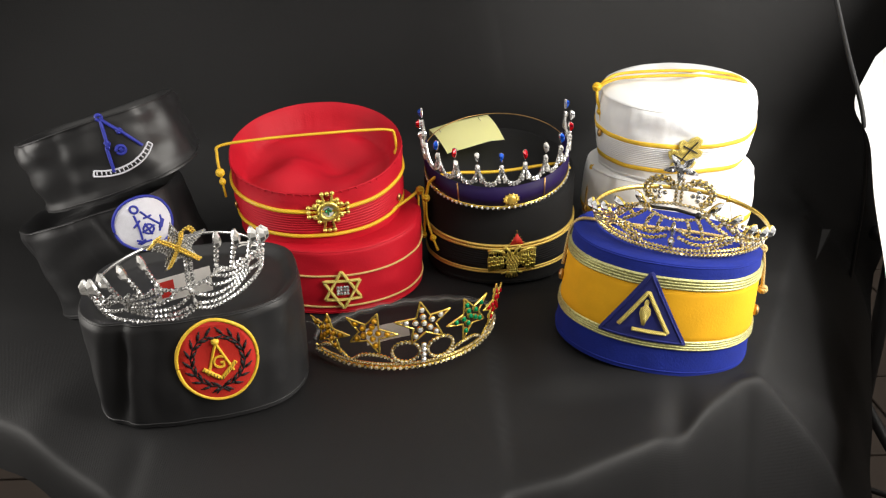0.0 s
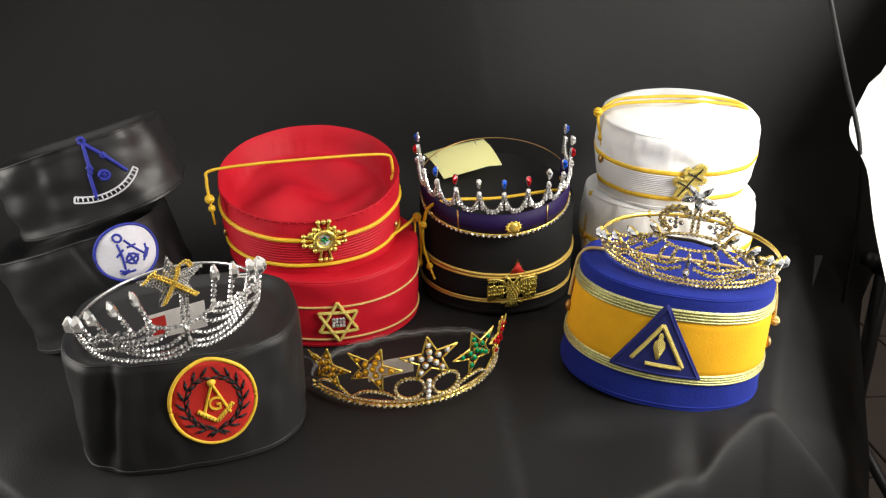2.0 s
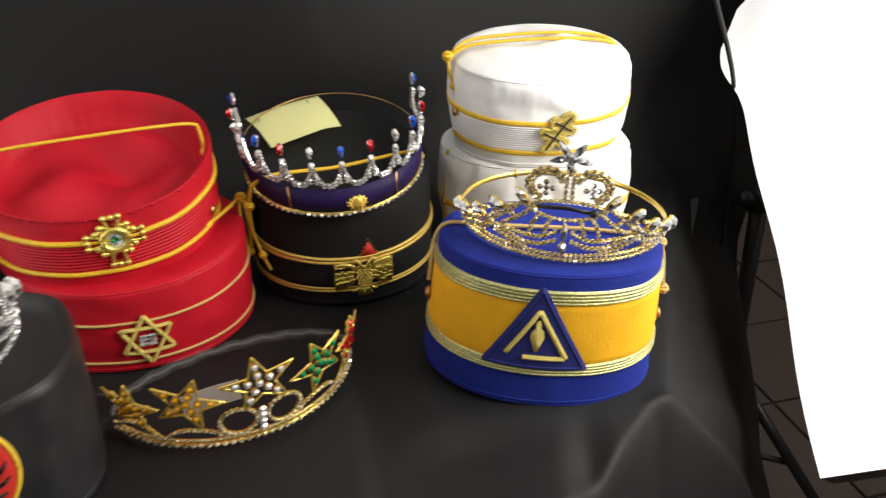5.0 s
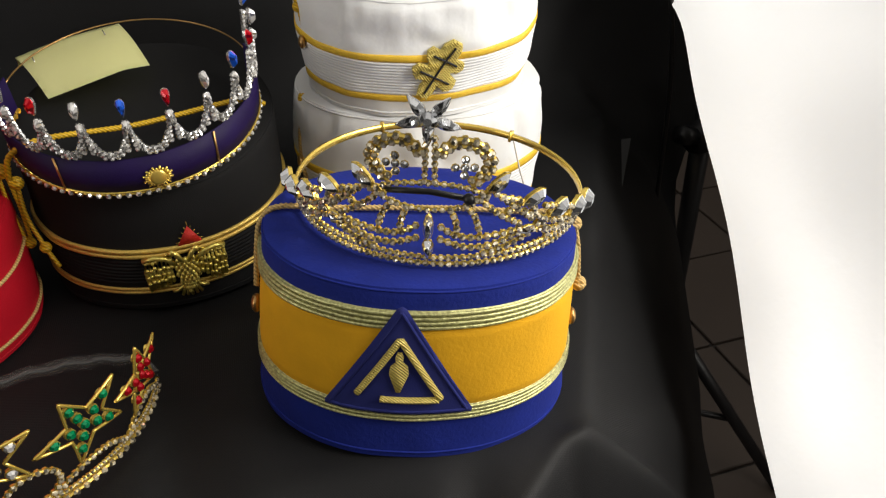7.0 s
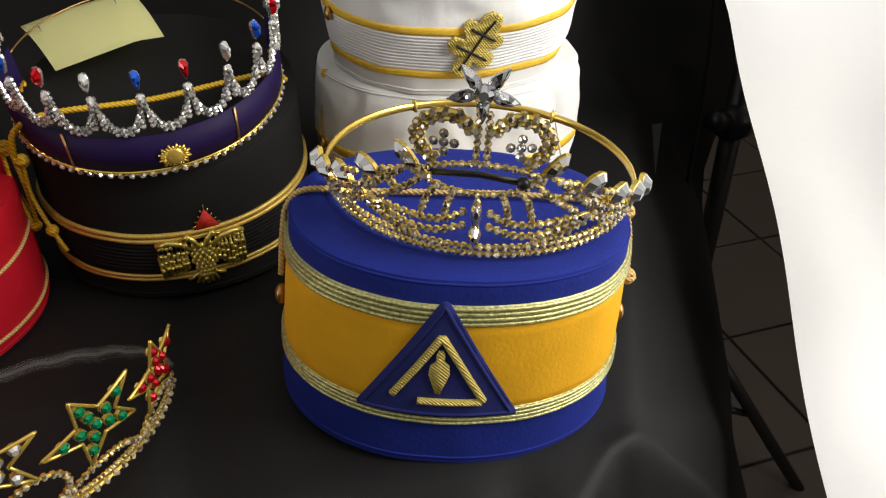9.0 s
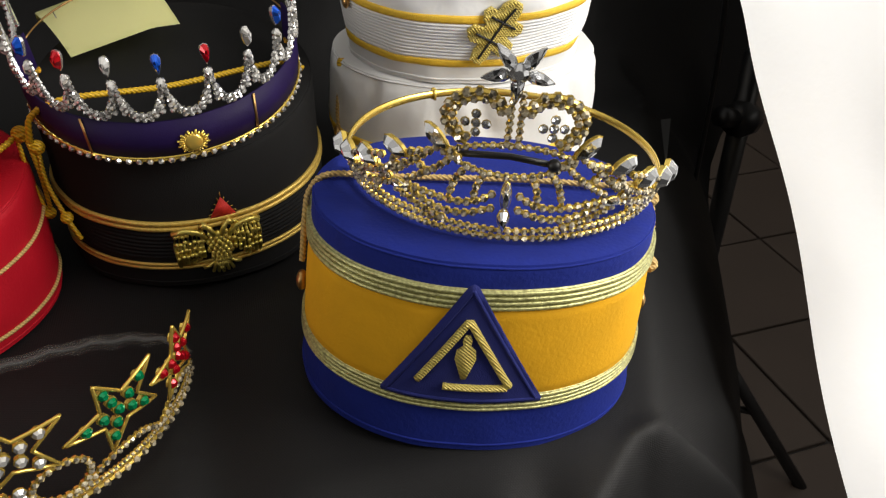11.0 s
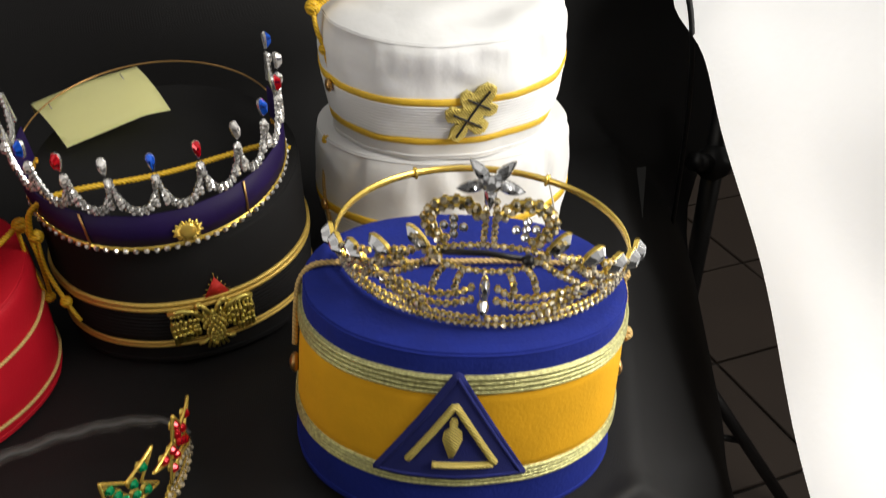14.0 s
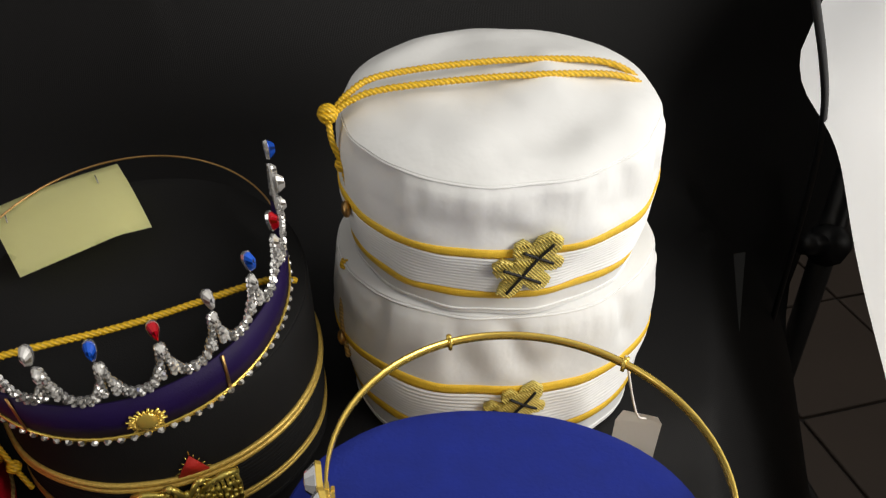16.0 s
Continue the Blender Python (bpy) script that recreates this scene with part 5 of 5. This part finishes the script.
def wire_star(u0, v0, R, turn, stones, label):
    bm = bmesh.new()
    pts5 = []
    for k in range(10):
        a = radians(90 + turn + 36 * k)
        r = R if k % 2 == 0 else R * 0.40
        pts5.append((u0 + r * math.cos(a), v0 + r * math.sin(a)))
    loop = []
    for k in range(10):
        a, b = pts5[k], pts5[(k + 1) % 10]
        for f in (0.0, 0.04, 0.35, 0.65, 0.96):
            loop.append(ring.at(a[0] + (b[0] - a[0]) * f, a[1] + (b[1] - a[1]) * f, 0.001))
    tube(bm, loop, 0.0010, 6, True)
    frame_ = part("wire_star", bm, GOLD, root, label)
    jewel_spots = [(0, 0)] + [(R * 0.30 * math.cos(radians(90 + turn + 72 * k)), R * 0.30 * math.sin(radians(90 + turn + 72 * k))) for k in range(5)] + [(R * 0.62 * math.cos(radians(90 + turn + 72 * k)), R * 0.62 * math.sin(radians(90 + turn + 72 * k))) for k in range(5)]
    for du, dv in jewel_spots:
        c, n = ring.at(u0 + du, v0 + dv, 0.0015), ring.normal(u0 + du)
        bm = bmesh.new()
        stone(bm, c - n * 0.0006, n, Vector((0, 0, 1)), 0.0033, ROUND, 0.7, 0.0)
        stone_ = part("stone_cup", bm, GOLD, frame_, smooth=False)
        bm = bmesh.new()
        stone(bm, c + n * 0.0002, n, Vector((0, 0, 1)), 0.0029, ROUND, 0.2, 0.75)
        o = part("star_stone", bm, stones, frame_, smooth=False)
    return frame_


wire_star(0.0, 0.055, 0.027, 8, CRYSTAL, "gold wire star with clear stones")
wire_star(-0.050, 0.046, 0.026, -20, AMBER, "gold wire star with amber stones")
wire_star(0.049, 0.047, 0.027, 22, EMERALD, "gold wire star with green stones")
wire_star(0.094, 0.040, 0.025, 10, RUBY, "gold wire star with red stones")
wire_star(-0.096, 0.036, 0.025, -10, AMBER, "gold wire star with amber stones")
bm = bmesh.new()
bm2 = bmesh.new()
line = []
for k in range(41):
    f = k / 40
    a = math.pi * f
    e0, e1 = ring.at(-0.126, 0.012), ring.at(0.126, 0.012)
    c = (e0 + e1) / 2
    p = c + (e1 - e0) / 2 * -math.cos(a) + Vector((0, 0.042, 0.004)) * math.sin(a)
    line.append(p + Vector((0, 0, 0.0012 * math.sin(k * 1.9))))
tube(bm, line, 0.0018, 8, flat=0.6)
part("headband", bm, TABLETOP, root, "dark headband wrapped in clear plastic film")
rows = []
rng = random.Random(12)
for k, p in enumerate(line):
    rr = 0.0036 + 0.0016 * rng.random()
    rows.append([p + Vector((0, math.cos(2 * math.pi * j / 8), 0)) * rr * (0.8 + 0.3 * rng.random()) + Vector((0, 0, math.sin(2 * math.pi * j / 8))) * rr for j in range(8)])
grid(bm2, rows, True)
part("plastic_wrap", bm2, FILM, root, "crinkled clear plastic wrap", smooth=False)
bm = bmesh.new()
p0 = ring.at(-0.127, 0.012)
tube(bm, [p0 + Vector((-0.008 + 0.012 * math.cos(2 * math.pi * k / 24), 0.0, 0.010 + 0.013 * math.sin(2 * math.pi * k / 24))) for k in range(24)], 0.0006, 5, True)
part("plastic_loop", bm, FILM, root, "clear plastic tag loop")
bm = bmesh.new()
a, b = ring.at(-0.060, 0.020, -0.012), ring.at(-0.012, 0.034, -0.012)
upv = Vector((0, 0.006, 0.016))
grid(bm, [[a, (a + b) / 2 + Vector((0, 0, 0.001)), b], [a + upv, (a + b) / 2 + upv, b + upv * 0.9]])
bmesh.ops.solidify(bm, geom=bm.faces[:], thickness=0.0004)
part("tag_card", bm, TAGPAPER, root, "white paper tag", smooth=False)

# -- coronet on the black felt cap --
ring = Ring(0.0875, 0.06, 0.24, 1.0, 0.84)
root = thing("coronet", pose(0.0690, 0.905, 0.1295, 0, -2, 0), "rhinestone coronet with a purple velvet band on a black cap", "crown", "tiaras")
M = SILVER
STEP = radians(17.2) * ring.radius
U1 = 6.2 * STEP
bm = bmesh.new()
rows = []
for v, o in ((0.002, -0.0012), (0.002, 0.0), (0.014, 0.0008), (0.0295, 0.0), (0.0295, -0.0012)):
    rows.append([ring.at(-U1 + 2 * U1 * k / 80, v, o) for k in range(81)])
rows.append(rows[0])
grid(bm, rows)
part("velvet_band", bm, VELVET, root, "deep purple velvet band")
for v in (0.0014,):
    bm = bmesh.new()
    tube(bm, [ring.at(-U1 + 2 * U1 * k / 80, v, 0.0006) for k in range(81)], 0.0007, 6)
    part("edge_wire", bm, GOLD, root)
strand(ring, root, [(-U1 + 2 * U1 * k / 80, -0.0012) for k in range(81)], 0.0023, CRYSTAL, GOLD, "base_rim", gap=2.75, rod=0.3, clear=True)
colours = {0: SAPPHIRE, 1: RUBY, 2: CRYSTAL}
words = {0: "blue drop stone", 1: "red drop stone", 2: "clear drop stone"}
for i in range(-6, 7):
    u = i * STEP
    for e in (-0.0026, 0.0026):
        strand(ring, root, [(u + e, 0.038), (u + e * 0.75, 0.049), (u + e * 0.3, 0.062)], 0.0018, CRYSTAL, M, "spire")
    jewel(ring, root, u, 0.057, 0.0046, DROP, CRYSTAL, M, name="spire_stone")
    jewel(ring, root, u, 0.0730, 0.0057, DROP, colours[i % 3], M, 0, 1, "drop_stone", words[i % 3])
    if i < 6:
        for e, r in ((0.0, 0.0019), (0.0038, 0.0019)):
            strand(ring, root, flatline([(u + 0.003, 0.047 - e), (u + STEP * 0.28, 0.0375 - e * 0.8), (u + STEP * 0.5, 0.0355 - e * 0.8), (u + STEP * 0.72, 0.0375 - e * 0.8), (u + STEP - 0.003, 0.047 - e)]), r, CRYSTAL, M, "festoon")
for u in (-0.052, 0.052):
    bm = bmesh.new()
    tube(bm, [ring.at(u, 0.002, 0.0010), ring.at(u, 0.0295, 0.0010)], 0.0010, 6, flat=0.5)
    part("band_clip", bm, BRASS, root)
u0 = 0.010
bm = bmesh.new()
for k in range(24):
    a = 2 * math.pi * k / 24
    r1 = 0.0095 if k % 2 else 0.0082
    tube(bm, [ring.at(u0 + 0.005 * math.cos(a), 0.0115 + 0.005 * math.sin(a), 0.0022), ring.at(u0 + r1 * math.cos(a), 0.0115 + r1 * math.sin(a), 0.0016)], 0.0008, 4)
sun = part("sun_medallion", bm, GOLD, root, "gold sunburst medallion")
bm = bmesh.new()
ball(bm, Vector((0, 0, 0)), 0.0058, 1, 1)
for v in bm.verts:
    v.co.y *= 0.35
o = part("medallion_disc", bm, GOLD, sun)
o.matrix_basis = Matrix.Translation(ring.at(u0, 0.0115, 0.002)) @ pose(0, 0, 0, 0, 0, math.degrees(u0 / ring.radius))
bm = bmesh.new()
full = math.pi * ring.radius
tube(bm, [ring.at(U1 + (2 * full - 2 * U1) * k / 40, 0.024) for k in range(41)], 0.0006, 6)
part("back_wire", bm, BRASS, root, "thin wire closing the back")

# -- yellow paper note on the coronet's wire --
bm = bmesh.new()
tr, br, bl = Vector((0.063, 0.987, 0.1715)), Vector((0.082, 0.940, 0.155)), Vector((0.009, 0.924, 0.140))
tl = tr + bl - br + Vector((-0.004, 0.002, 0.001))
rows = []
for i in range(11):
    f = i / 10
    row = []
    for j in range(15):
        g = j / 14
        p = (tl * (1 - g) + tr * g) * (1 - f) + (bl * (1 - g) + br * g) * f
        p = p + Vector((0, 0, 0.0035 * math.sin(math.pi * f) + 0.002 * math.sin(math.pi * g) * (1 - f) - 0.004 * max(0, g - 0.75) * f * 4))
        row.append(p)
    rows.append(row)
rows.insert(0, [p + Vector((0, 0.004, -0.009)) for p in rows[0]])
grid(bm, rows)
bmesh.ops.solidify(bm, geom=bm.faces[:], thickness=0.0003)
note = tagged(part("paper_note", bm, PAPER), "pale yellow paper note stapled over a wire", "note")
for g, f in ((0.10, 0.30), (0.80, 0.22)):
    p = (tl * (1 - g) + tr * g) * (1 - f) + (bl * (1 - g) + br * g) * f + Vector((0, 0, 0.0035 * math.sin(math.pi * f) + 0.0022))
    bm = bmesh.new()
    tube(bm, [p + Vector((-0.001, 0.003, 0.001)), p + Vector((0.001, -0.003, -0.001))], 0.0004, 5)
    part("staple", bm, SILVER, note)
